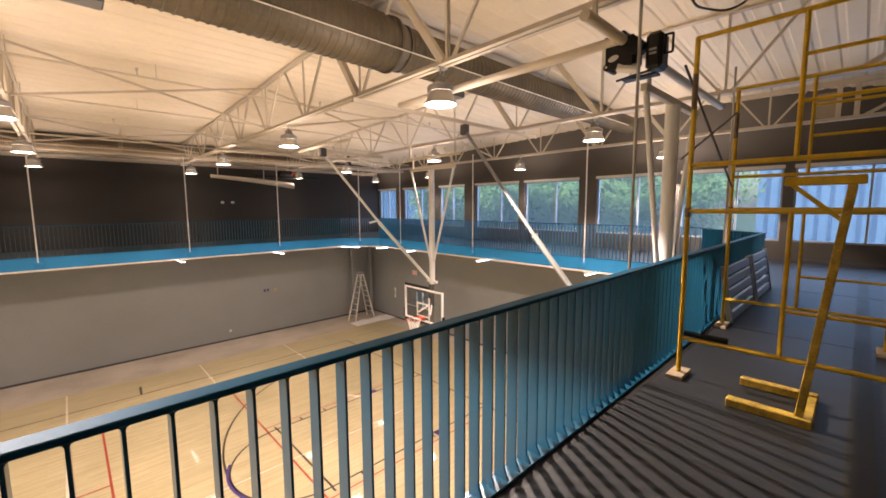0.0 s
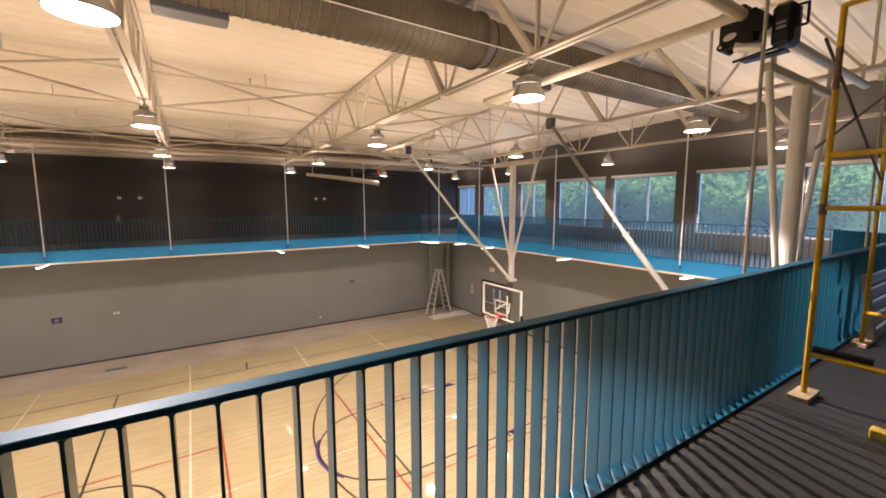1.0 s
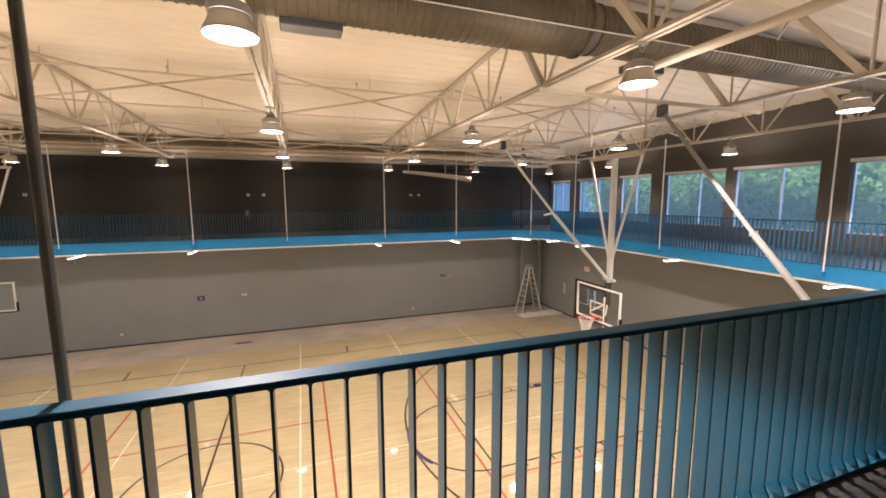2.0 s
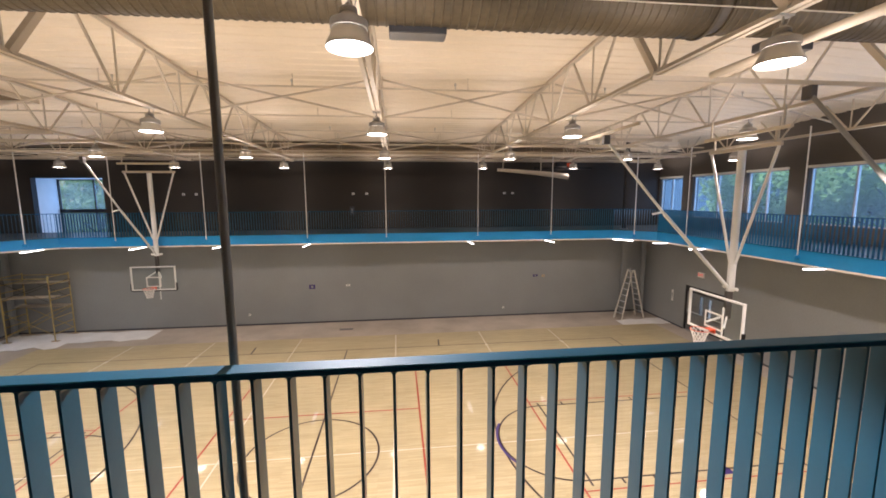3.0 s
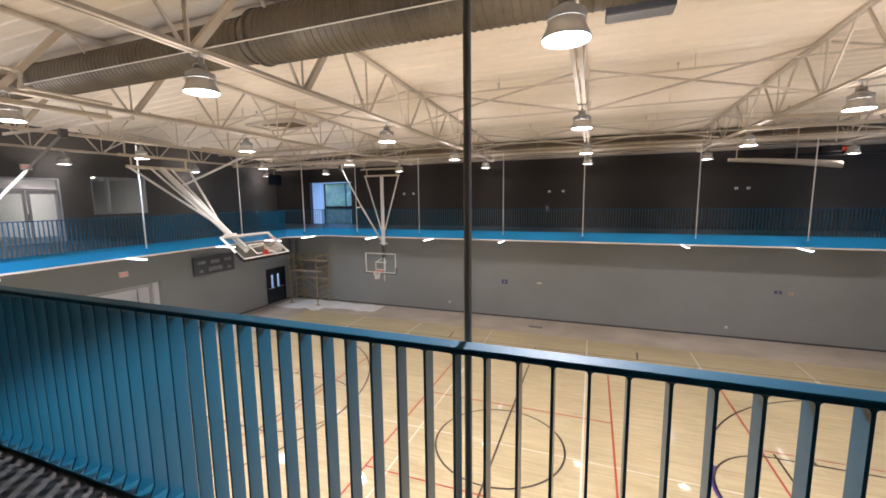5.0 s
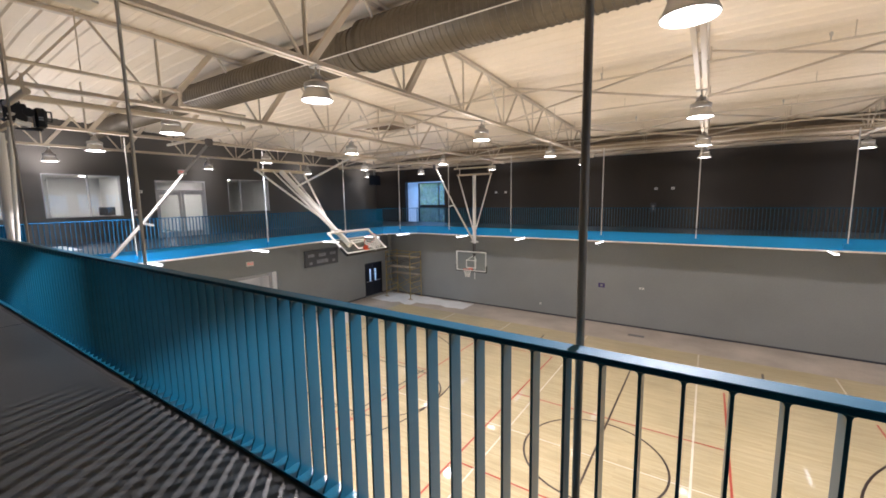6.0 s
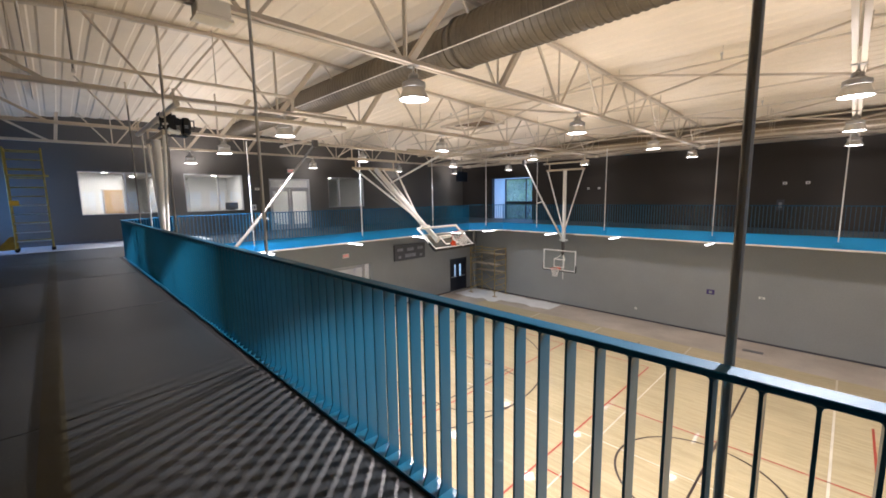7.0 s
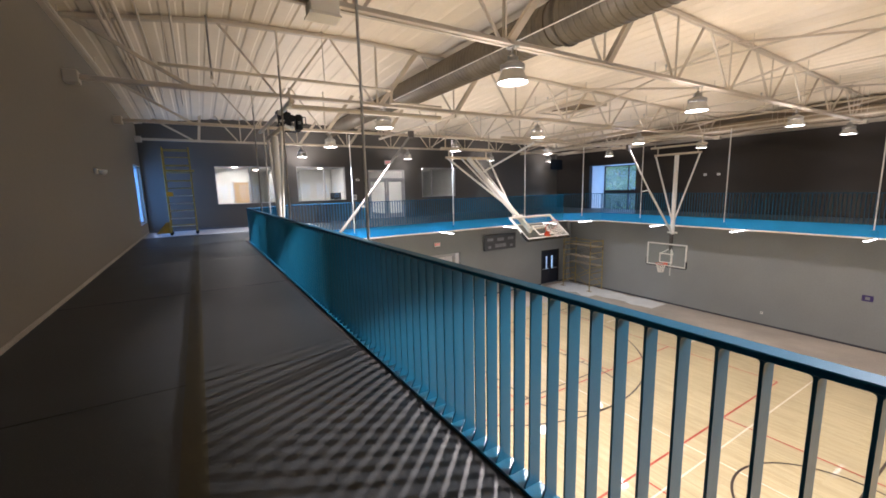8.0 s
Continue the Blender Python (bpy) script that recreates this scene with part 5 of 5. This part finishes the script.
# glazed office entrance
gd = thing("door_3", (WX0 - 0.1, (WDOOR[0] + WDOOR[1]) / 2, 0.0), "glazed white-framed double door, one leaf ajar", "door", kind="structure")
hw, hh = (WDOOR[1] - WDOOR[0]) / 2, WDOOR[3]
bm = bmesh.new()
box(bm, -0.09, 0.09, -hw, -hw + 0.06, 0, hh)
box(bm, -0.09, 0.09, hw - 0.06, hw, 0, hh)
box(bm, -0.09, 0.09, -hw + 0.06, hw - 0.06, hh - 0.06, hh)
box(bm, -0.09, 0.09, -hw + 0.06, hw - 0.06, 2.12, 2.18)
part("door_frame", bm, M_FRAME, gd)
for y0, y1, x in ((-hw + 0.07, -0.02, 0.0), (0.02, hw - 0.07, 0.0)):
    leaf = part("door_leaf", pierced("y", y0, y1, 0.01, 2.11, x - 0.022, x + 0.022, [(y0 + 0.10, y1 - 0.10, 0.25, 1.98)]), M_FRAME, gd)
    g = part("door_glass", boxed(x - 0.004, x + 0.004, y0 + 0.10, y1 - 0.10, 0.25, 1.98), M_GLASS, leaf)
    g.visible_shadow = False
    part("pull_handle", boxed(x + 0.03, x + 0.06, (y1 if y0 < 0 else y0) - 0.05, (y1 if y0 < 0 else y0) + 0.05, 0.9, 1.2), M_ALU, leaf)


def exit_sign(at, turn, label):
    s = thing("exit_sign", pose(*at, 0, 0, turn), label, "exit sign", "exit signs")
    part("sign_body", boxed(-0.18, 0.18, -0.06, 0.0, -0.11, 0.11, bevel=0.01), M_SIGNBODY, s)
    cu = bpy.data.curves.new("EXIT", "FONT")
    cu.body, cu.size, cu.extrude, cu.align_x, cu.align_y = "EXIT", 0.15, 0.003, "CENTER", "CENTER"
    ob = bpy.data.objects.new("tmp_letters", cu)
    scene.collection.objects.link(ob)
    me = bpy.data.meshes.new_from_object(ob.evaluated_get(bpy.context.evaluated_depsgraph_get()))
    bpy.data.objects.remove(ob)
    me.materials.clear()
    me.materials.append(M_SIGN)
    t = new("letters", me)
    t.parent = s
    t.matrix_basis = pose(0, -0.066, 0, 90, 0, 0)


exit_sign((WX0 + 0.004, 7.7, 3.02), 90, "white exit sign with red letters over the office door")
exit_sign((LX0 + 0.004, 9.1, -1.35), 90, "white exit sign with red letters over the lobby opening")
exit_sign((LX1 - 0.004, 14.8, -1.85), -90, "white exit sign with red letters over the dark door")

# ---------------------------------------------------------------- things on the lower walls
sb = thing("scoreboard", (LX0 + 0.004, 13.3, -2.02), "dark grey electronic scoreboard, switched off", "scoreboard")
part("case", boxed(0.0, 0.13, -1.15, 1.15, 0.0, 0.90, bevel=0.015), M_BOARDGREY, sb)
for y, z, w, h in ((-0.75, 0.62, 0.42, 0.16), (0.75, 0.62, 0.42, 0.16), (0.0, 0.60, 0.5, 0.18), (0.0, 0.25, 0.8, 0.20), (-0.8, 0.2, 0.2, 0.14), (0.8, 0.2, 0.2, 0.14)):
    part("display_panel", boxed(0.131, 0.135, y - w / 2, y + w / 2, z - h / 2, z + h / 2), M_PANELGREY, sb)


def wall_plate(x, y, z, turn, material, label, w=0.12, h=0.12):
    o = thing("wall_plate", pose(x, y, z, 0, 0, turn), label, "wall plate", "wall plates")
    part("plate", boxed(-w / 2, w / 2, -0.012, 0.0, -h / 2, h / 2, bevel=0.003), material, o)
    part("socket", boxed(-w / 5, w / 5, -0.018, -0.0125, -h / 4, h / 4), M_GREYBAR, o)


wall_plate(-2.03, LY1 - 0.002, -2.73, 0, M_LINEWHT, "small white plate on the grey wall", 0.2, 0.09)
wall_plate(-3.81, LY1 - 0.002, -2.76, 0, M_LINEPUR, "small blue patch plate on the grey wall", 0.3, 0.22)
wall_plate(7.83, LY1 - 0.002, -2.49, 0, M_LINEPUR, "small dark plate on the grey wall", 0.26, 0.12)
wall_plate(8.27, LY1 - 0.002, -2.52, 0, M_TANDOOR, "small tan plate on the grey wall", 0.16, 0.13)
wall_plate(6.09, LY1 - 0.002, -4.19, 0, M_LINEWHT, "small white outlet low on the grey wall", 0.1, 0.1)
wall_plate(-6.9, LY1 - 0.002, -4.1, 0, M_LINEWHT, "small white outlet low on the grey wall", 0.1, 0.1)
for x in (-10.5, -9.87, -1.83, -1.11, 6.6, 7.07):
    wall_plate(x, WY1 - 0.002, 1.92, 0, M_LINEWHT, "small pale outlet plate on the charcoal wall", 0.14, 0.11)
wall_plate(LX1 - 0.002, 16.6, -3.2, -90, M_LINEWHT, "tall white call plate on the grey wall", 0.12, 0.55)
wall_plate(LX1 - 0.002, 9.0, -2.6, -90, M_GREYBAR, "grey wall box beside the backstop", 0.25, 0.2)
wall_plate(WX0 + 0.002, 5.75, 1.2, 90, M_LINEWHT, "white card reader beside the office door", 0.2, 0.28)
wall_plate(WX0 + 0.002, 5.95, 2.1, 90, M_LINEWHT, "white wall beacon beside the office door", 0.2, 0.12)

wall_plate(-1.92, WY1 - 0.002, 1.0, 0, M_BASE, "dark electrical box on the charcoal wall", 0.26, 0.46)

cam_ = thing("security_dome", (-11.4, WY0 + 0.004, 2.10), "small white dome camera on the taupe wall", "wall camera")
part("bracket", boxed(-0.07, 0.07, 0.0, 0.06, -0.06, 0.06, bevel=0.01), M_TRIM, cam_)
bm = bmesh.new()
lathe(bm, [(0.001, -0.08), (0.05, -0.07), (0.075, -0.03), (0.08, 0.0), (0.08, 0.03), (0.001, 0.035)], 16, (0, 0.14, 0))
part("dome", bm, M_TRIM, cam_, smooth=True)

# building columns in the corners of the well
for x, y in ((12.55, 18.55), (13.75, 18.6), (-17.3, 18.7)):
    c = thing("steel_column", (x, y, FLOOR - 0.02), "square steel column in the gym corner", "column")
    part("shaft", boxed(-0.08, 0.08, -0.08, 0.08, 0.0, -0.475 - FLOOR + 0.018), M_LOWER, c)
    part("base_plate", boxed(-0.15, 0.15, -0.15, 0.15, 0.0, 0.03), M_GREYBAR, c)
c = thing("steel_column", (12.45, 18.45, 0.0), "dark square steel column rising from the track", "column")
part("shaft", boxed(-0.08, 0.08, -0.08, 0.08, 0.0, roof_z(18.45) - 0.01), M_UPPER, c)
part("base_plate", boxed(-0.14, 0.14, -0.14, 0.14, 0.0, 0.02), M_GREYBAR, c)

# ---------------------------------------------------------------- scaffolds


def frame_tower(at, label, x0, x1, y0, y1, top, rails, mid, material, pads, planks=(), braces=True, skew=0.0):
    """Two end frames (posts y0 and y1) at x0 and x1, joined by cross braces."""
    s = thing("scaffold", at, label, "scaffold", "scaffolds")
    base0, base1, basem = y0, y1, mid
    for x in (x0, x1):
        sh = -skew if x == x0 else skew
        y0, y1, mid = base0 + sh, base1 + sh, None if basem is None else basem + sh
        for y in (y0, y1):
            p = part("post", tubed((x, y, 0.05), (x, y, top), 0.022 if pads != "wide" else 0.028, 10), material, s)
            part("coupling", tubed((x, y, top * 0.49), (x, y, top * 0.49 + 0.09), 0.027, 10), M_RUSTPIN, p)
            part("sleeve", tubed((x, y, top * 0.80), (x, y, top * 0.90), 0.0235 if pads != "wide" else 0.0295, 10), M_RUSTPIN, p, "rusty bare steel sleeve")
            part("jack", tubed((x, y, 0.035), (x, y, 0.30), 0.015, 8), M_DARKSTEEL, p)
            if pads:
                part("foot_board", boxed(x - 0.15, x + 0.15, y - 0.07, y + 0.07, 0.0, 0.04, bevel=0.004), M_PLANK, s)
        for z in rails:
            part("rail", tubed((x, y0, z), (x, y1, z), 0.021, 10), material, s)
        if mid is not None:
            for a, b in ((rails[-1], rails[-2]), (rails[1], rails[0])):
                part("inner_post", tubed((x, mid, a), (x, mid, b), 0.018, 8), material, s)
            for z in (rails[-1] - 0.33, rails[-1] - 0.68, rails[0] + 0.4):
                part("rung", tubed((x, y0, z), (x, mid, z), 0.016, 8), material, s)
    if braces:
        for y in (y0, y1):
            part("cross_brace", tubed((x0, y, top - 0.22), (x1, y, top * 0.60), 0.012, 6), M_DARKSTEEL, s)
            part("cross_brace", tubed((x0, y, top * 0.66), (x1, y, top - 0.30), 0.012, 6), M_DARKSTEEL, s)
    for k, z in enumerate(planks):
        for u in (0.62, 0.84) if k != 1 else (0.04, 0.28):
            part("deck_plank", boxed(x0 - 0.06, x1 + 0.06, y0 + u, y0 + u + 0.21, z, z + 0.04, bevel=0.004), M_OLDPLANK, s)
    if planks:
        for y in (y0, y1):
            part("cross_brace", tubed((x0, y, 0.30), (x1, y, top * 0.46), 0.016, 6), M_RUST, s)
            part("cross_brace", tubed((x0, y, top * 0.46), (x1, y, 0.30), 0.016, 6), M_RUST, s)
            part("guard_rail", tubed((x0, y, top - 0.10), (x1, y, top - 0.10), 0.020, 8), M_RUST, s)
    return s


frame_tower((0, 0, 0), "tall yellow tube scaffold on the running track", 5.05, 7.25, -1.74, -0.235, 3.15, [0.38, 1.60, 2.02, 3.14], -0.97, M_YELLOW, True, skew=0.045)
frame_tower((-16.75, 17.66, FLOOR - 0.02), "brown tube scaffold with narrow plank decks in the gym corner", 0.0, 1.95, 0.0, 1.12, 2.97, [0.35, 0.7, 1.05, 1.4, 1.9, 2.25, 2.6, 2.93], None, M_RUST, "wide", (1.45, 1.98, 2.55))

# narrow rolling tower by the west wall
sw = thing("rolling_tower", (-19.0, -2.32, 0.0), "narrow yellow rolling scaffold tower with rungs", "scaffold", "scaffolds")
for y in (0.0, 0.85):
    for x in (0.0, 0.55):
        part("post", tubed((x, y, 0.12), (x, y, 3.35), 0.027, 10), M_MUSTARD, sw)
        bm = bmesh.new()
        tube(bm, (x - 0.02, y, 0.06), (x + 0.02, y, 0.06), 0.06, 14)
        part("caster", bm, M_BLACK, sw)
for k in range(11):
    z = 0.35 + 0.29 * k
    part("rung", tubed((0.55, 0.0, z), (0.55, 0.85, z), 0.015, 8), M_ALU if k < 5 else M_MUSTARD, sw)
    if k % 2 == 0:
        part("rung", tubed((0.0, 0.0, z), (0.0, 0.85, z), 0.015, 8), M_MUSTARD, sw)
part("platform", boxed(0.02, 0.53, 0.03, 0.97, 2.45, 2.50), M_MUSTARD, sw)
for y in (0.0, 0.85):
    part("diagonal", tubed((0.0, y, 0.3), (0.55, y, 2.4), 0.014, 8), M_MUSTARD, sw)
bm = bmesh.new()
vs = [bm.verts.new(p) for p in ((0.62, -0.48, 0.10), (0.62, -0.03, 0.10), (0.62, -0.03, 0.52), (0.62, -0.12, 0.52), (0.65, -0.48, 0.10), (0.65, -0.03, 0.10), (0.65, -0.03, 0.52), (0.65, -0.12, 0.52))]
for f in ((3, 2, 1, 0), (4, 5, 6, 7), (0, 1, 5, 4), (1, 2, 6, 5), (2, 3, 7, 6), (3, 0, 4, 7)):
    bm.faces.new([vs[q] for q in f])
part("outrigger", bm, M_MUSTARD, sw)
part("tag", boxed(0.578, 0.60, -0.02, 0.20, 1.50, 1.66), M_YELLOW, sw, "yellow tag tied to a post")

# yellow C-shaped lift stand
st = thing("lift_stand", (4.70, -1.24, 0.0), "worn yellow steel stand with an upper arm", "stand")
part("base_rail", boxed(-0.045, 0.045, -0.03, 0.50, 0.0, 0.07, bevel=0.008), M_OLDYEL, st)
part("base_rail", boxed(0.52, 0.60, -0.03, 0.50, 0.0, 0.07, bevel=0.008), M_OLDYEL, st)
part("base_rail", boxed(0.046, 0.519, -0.03, 0.05, 0.0, 0.06, bevel=0.008), M_OLDYEL, st)
bm = bmesh.new()
bar(bm, (0, 0.05, 0.07), (-0.02, -0.115, 1.79), 0.04, 0.052, bevel=0.006)
part("column", bm, M_OLDYEL, st)
part("arm", boxed(-0.055, 0.02, -0.18, 0.24, 1.79, 1.855, bevel=0.008), M_YELLOW, st)
part("arm_brace", barred((-0.02, -0.085, 1.54), (-0.02, 0.20, 1.80), 0.03, 0.03), M_YELLOW, st)
solid("timber_offcut", boxed(3.475, 4.025, -1.80, -1.64, 0.004, 0.054, bevel=0.004), M_PLANK, "short weathered timber board lying on the track", "timber board")
solid("black_tube", tubed((5.06, -0.31, 0.429), (5.06, -0.66, 0.429), 0.028, 10), M_BLACK, "black foam tube lying on the scaffold rail", "foam tube")


def plank_frame(x, ln, label):
    p = thing("aluminium_platform", pose(x, -0.21, 0.0, -9, 0, 0), label, "platform", "aluminium platforms")
    for z in (0.02, 0.18, 0.34, 0.50, 0.66):
        part("slat", boxed(0.06, ln - 0.06, -0.055, -0.005, z, z + 0.115, bevel=0.008), M_PLATFORM, p)
    for u in (0.0, ln - 0.055):
        part("end_rail", boxed(u, u + 0.055, -0.07, 0.0, 0.0, 0.80, bevel=0.006), M_PLATFORM, p)


plank_frame(7.42, 1.75, "ribbed aluminium work platform leaning on the railing")
plank_frame(9.35, 1.45, "ribbed aluminium work platform leaning on the railing")

# step ladder
la = thing("step_ladder", pose(12.55, 17.75, FLOOR - 0.02, 0, 0, 12), "tall pale step ladder standing open", "step ladder")
H_ = 2.6
for s in (-1, 1):
    for q in (-1, 1):
        part("stile", barred((s * 0.72, q * 0.28, 0.0), (s * 0.05, q * 0.15, H_), 0.028, 0.07), M_TRIM, la)
for k in range(8):
    z = 0.32 + 0.31 * k
    f = 1 - z / H_
    u, v = 0.05 + 0.67 * f, 0.15 + 0.13 * f
    part("step", boxed(-u - 0.04, -u + 0.05, -v, v, z - 0.012, z + 0.012), M_ALU, la)
    part("step", boxed(u - 0.05, u + 0.04, -v, v, z - 0.012, z + 0.012), M_ALU, la)
part("top_cap", boxed(-0.12, 0.12, -0.19, 0.19, H_ - 0.02, H_ + 0.05, bevel=0.01), M_GREYBAR, la)

# hanging black cable and junction box at the roof over the track
cu = bpy.data.curves.new("cable", "CURVE")
cu.dimensions, cu.bevel_depth, cu.bevel_resolution = "3D", 0.017, 2
sp = cu.splines.new("BEZIER")
cpts = [(6.9, 0.55, roof_z(0.55) + 0.01), (7.3, 0.46, 4.55), (7.85, 0.36, 4.50), (8.1, 0.05, 4.52), (7.9, -0.25, 4.70), (7.6, -0.5, roof_z(-0.5) + 0.01)]
sp.bezier_points.add(len(cpts) - 1)
for bp_, q in zip(sp.bezier_points, cpts):
    bp_.co = q
    bp_.handle_left_type = bp_.handle_right_type = "AUTO"
co = bpy.data.objects.new("tmp_cable", cu)
scene.collection.objects.link(co)
me = bpy.data.meshes.new_from_object(co.evaluated_get(bpy.context.evaluated_depsgraph_get()))
bpy.data.objects.remove(co)
me.materials.clear()
me.materials.append(M_CABLE)
tagged(new("hanging_cable", me), "black cable drooping in a loop from the roof", "cable")

jb = thing("junction_box", (-4.95, 0.12, CHORD - 0.10), "white electrical box on the truss chord", "junction box")
part("box_body", boxed(-0.12, 0.12, -0.17, 0.17, -0.06, 0.12, bevel=0.012), M_TRIM, jb)
part("box_cover", boxed(-0.135, 0.135, -0.185, 0.185, -0.085, -0.061), M_TRIM, jb)

# ---------------------------------------------------------------- daylight through the openings


def daylight(x, y, z, w, h, rx, rz, power, tint=(0.42, 0.68, 1.0)):
    a = bpy.data.lights.new("window_daylight", "AREA")
    a.shape, a.size, a.size_y, a.energy, a.color = "RECTANGLE", w, h, power, tint
    o = new("window_daylight", a)
    o.matrix_basis = pose(x, y, z, rx, 0, rz)


for a, b in EWIN:
    daylight(WX1 + 0.23, (a + b) / 2, (EZ0 + EZ1) / 2, b - a - 0.1, EZ1 - EZ0 - 0.1, 90, 90, 16.0 * (b - a), (0.36, 0.62, 1.0))
daylight((SWIN[0] + SWIN[1]) / 2, WY0 - 0.23, (SWIN[2] + SWIN[3]) / 2, SWIN[1] - SWIN[0] - 0.1, SWIN[3] - SWIN[2] - 0.1, 90, 0, 72.0, (0.26, 0.52, 1.0))
daylight((BAY[0] + BAY[1]) / 2, WY1 + 1.70, 1.3, 3.0, 2.6, 90, 180, 85.0, (0.30, 0.56, 1.0))

# ---------------------------------------------------------------- outside
solid("ground", boxed(-400, 400, -400, 400, FLOOR - 0.8, FLOOR - 0.35), M_GRASS, "grass outside the building", "ground", "structure")


def tree_mesh(seed, h):
    rnd = random.Random(seed)
    tb_ = bmesh.new()
    tube(tb_, (0, 0, 0), (0.1, 0.05, h * 0.45), 0.22, 8, 0.15)
    limbs = []
    for k in range(9):
        a, z = 2 * math.pi * k / 9 + rnd.random(), h * (0.28 + 0.05 * k)
        r = h * (0.26 - 0.012 * k)
        tip = (r * math.cos(a), r * math.sin(a), z + h * (0.14 + 0.1 * rnd.random()))
        tube(tb_, (0.08, 0.04, z), tip, 0.07, 6, 0.02)
        limbs.append(tip)
    tube(tb_, (0.1, 0.05, h * 0.45), (0.0, 0.1, h * 0.9), 0.15, 8, 0.03)
    limbs += [(0, 0.1, h * 0.92), (0.3, 0, h * 0.75), (-0.4, 0.2, h * 0.65)]
    verts, faces = [], []
    for tip in limbs:
        for c in range(9):
            cx, cy, cz = (tip[0] + rnd.gauss(0, h * 0.07), tip[1] + rnd.gauss(0, h * 0.07), tip[2] + rnd.gauss(0, h * 0.055))
            for k in range(34):
                p = Vector((cx + rnd.gauss(0, 0.33), cy + rnd.gauss(0, 0.33), cz + rnd.gauss(0, 0.26)))
                u = Vector((rnd.gauss(0, 1), rnd.gauss(0, 1), rnd.gauss(0, 1))).normalized()
                v = u.orthogonal().normalized()
                sz = 0.10 + 0.09 * rnd.random()
                i = len(verts)
                verts += [p - u * sz, p + v * sz * 0.55, p + u * sz, p - v * sz * 0.55]
                faces.append((i, i + 1, i + 2, i + 3))
    me = bpy.data.meshes.new("crown")
    me.from_pydata([tuple(v) for v in verts], [], faces)
    me.materials.append(M_LEAF)
    return tb_, me


kinds = []
for seed, h in ((11, 9.0), (23, 10.5)):
    tb_, crown = tree_mesh(seed, h)
    t = thing("tree", (24 + seed / 5, 14 + seed / 3, FLOOR - 0.36), "leafy green deciduous tree outside the windows", "tree", "trees")
    part("trunk", tb_, M_BARK, t)
    o = new("crown", crown)
    o.parent = t
    kinds.append(t)
rnd = random.Random(5)
for k in range(15):
    x = 22.5 + 5.5 * (k % 3) + rnd.uniform(-1, 1)
    y = 4.5 + 1.3 * k + rnd.uniform(-0.8, 0.8)
    copy_thing(kinds[k % 2], pose(x, y, FLOOR - 0.36, 0, 0, rnd.uniform(0, 360)))
for k in range(6):
    copy_thing(kinds[k % 2], pose(-27 + 2.7 * k, 31 + 2.5 * (k % 2) + rnd.uniform(-1, 1), FLOOR - 0.36, 0, 0, rnd.uniform(0, 360)))

mb = thing("metal_building", (24.0, -14.0, FLOOR - 0.36), "pale blue ribbed metal building across the yard", "building", "metal buildings")
bm = bmesh.new()
box(bm, 0.0, 12.0, -16.0, 16.0, 0.0, 9.0)
part("wall", bm, M_SIDING, mb)
# ribs carry their shading as darker blue, since the sun strikes head-on
bm = bmesh.new()
for k in range(76):
    box(bm, -0.10, -0.001, -15.95 + 0.42 * k, -15.80 + 0.42 * k, 0.0, 9.0)
part("wall_ribs", bm, M_RIB, mb)
part("roof", boxed(-0.3, 12.3, -16.3, 16.3, 9.0, 9.25), M_GREYBAR, mb)
for y in (11.5, 8.0):
    part("vent", boxed(-0.08, -0.045, y, y + 0.5, 6.3, 6.75), M_BOARDGREY, mb)
copy_thing(mb, Matrix.Translation((36.0, 55.0, FLOOR - 0.36)))
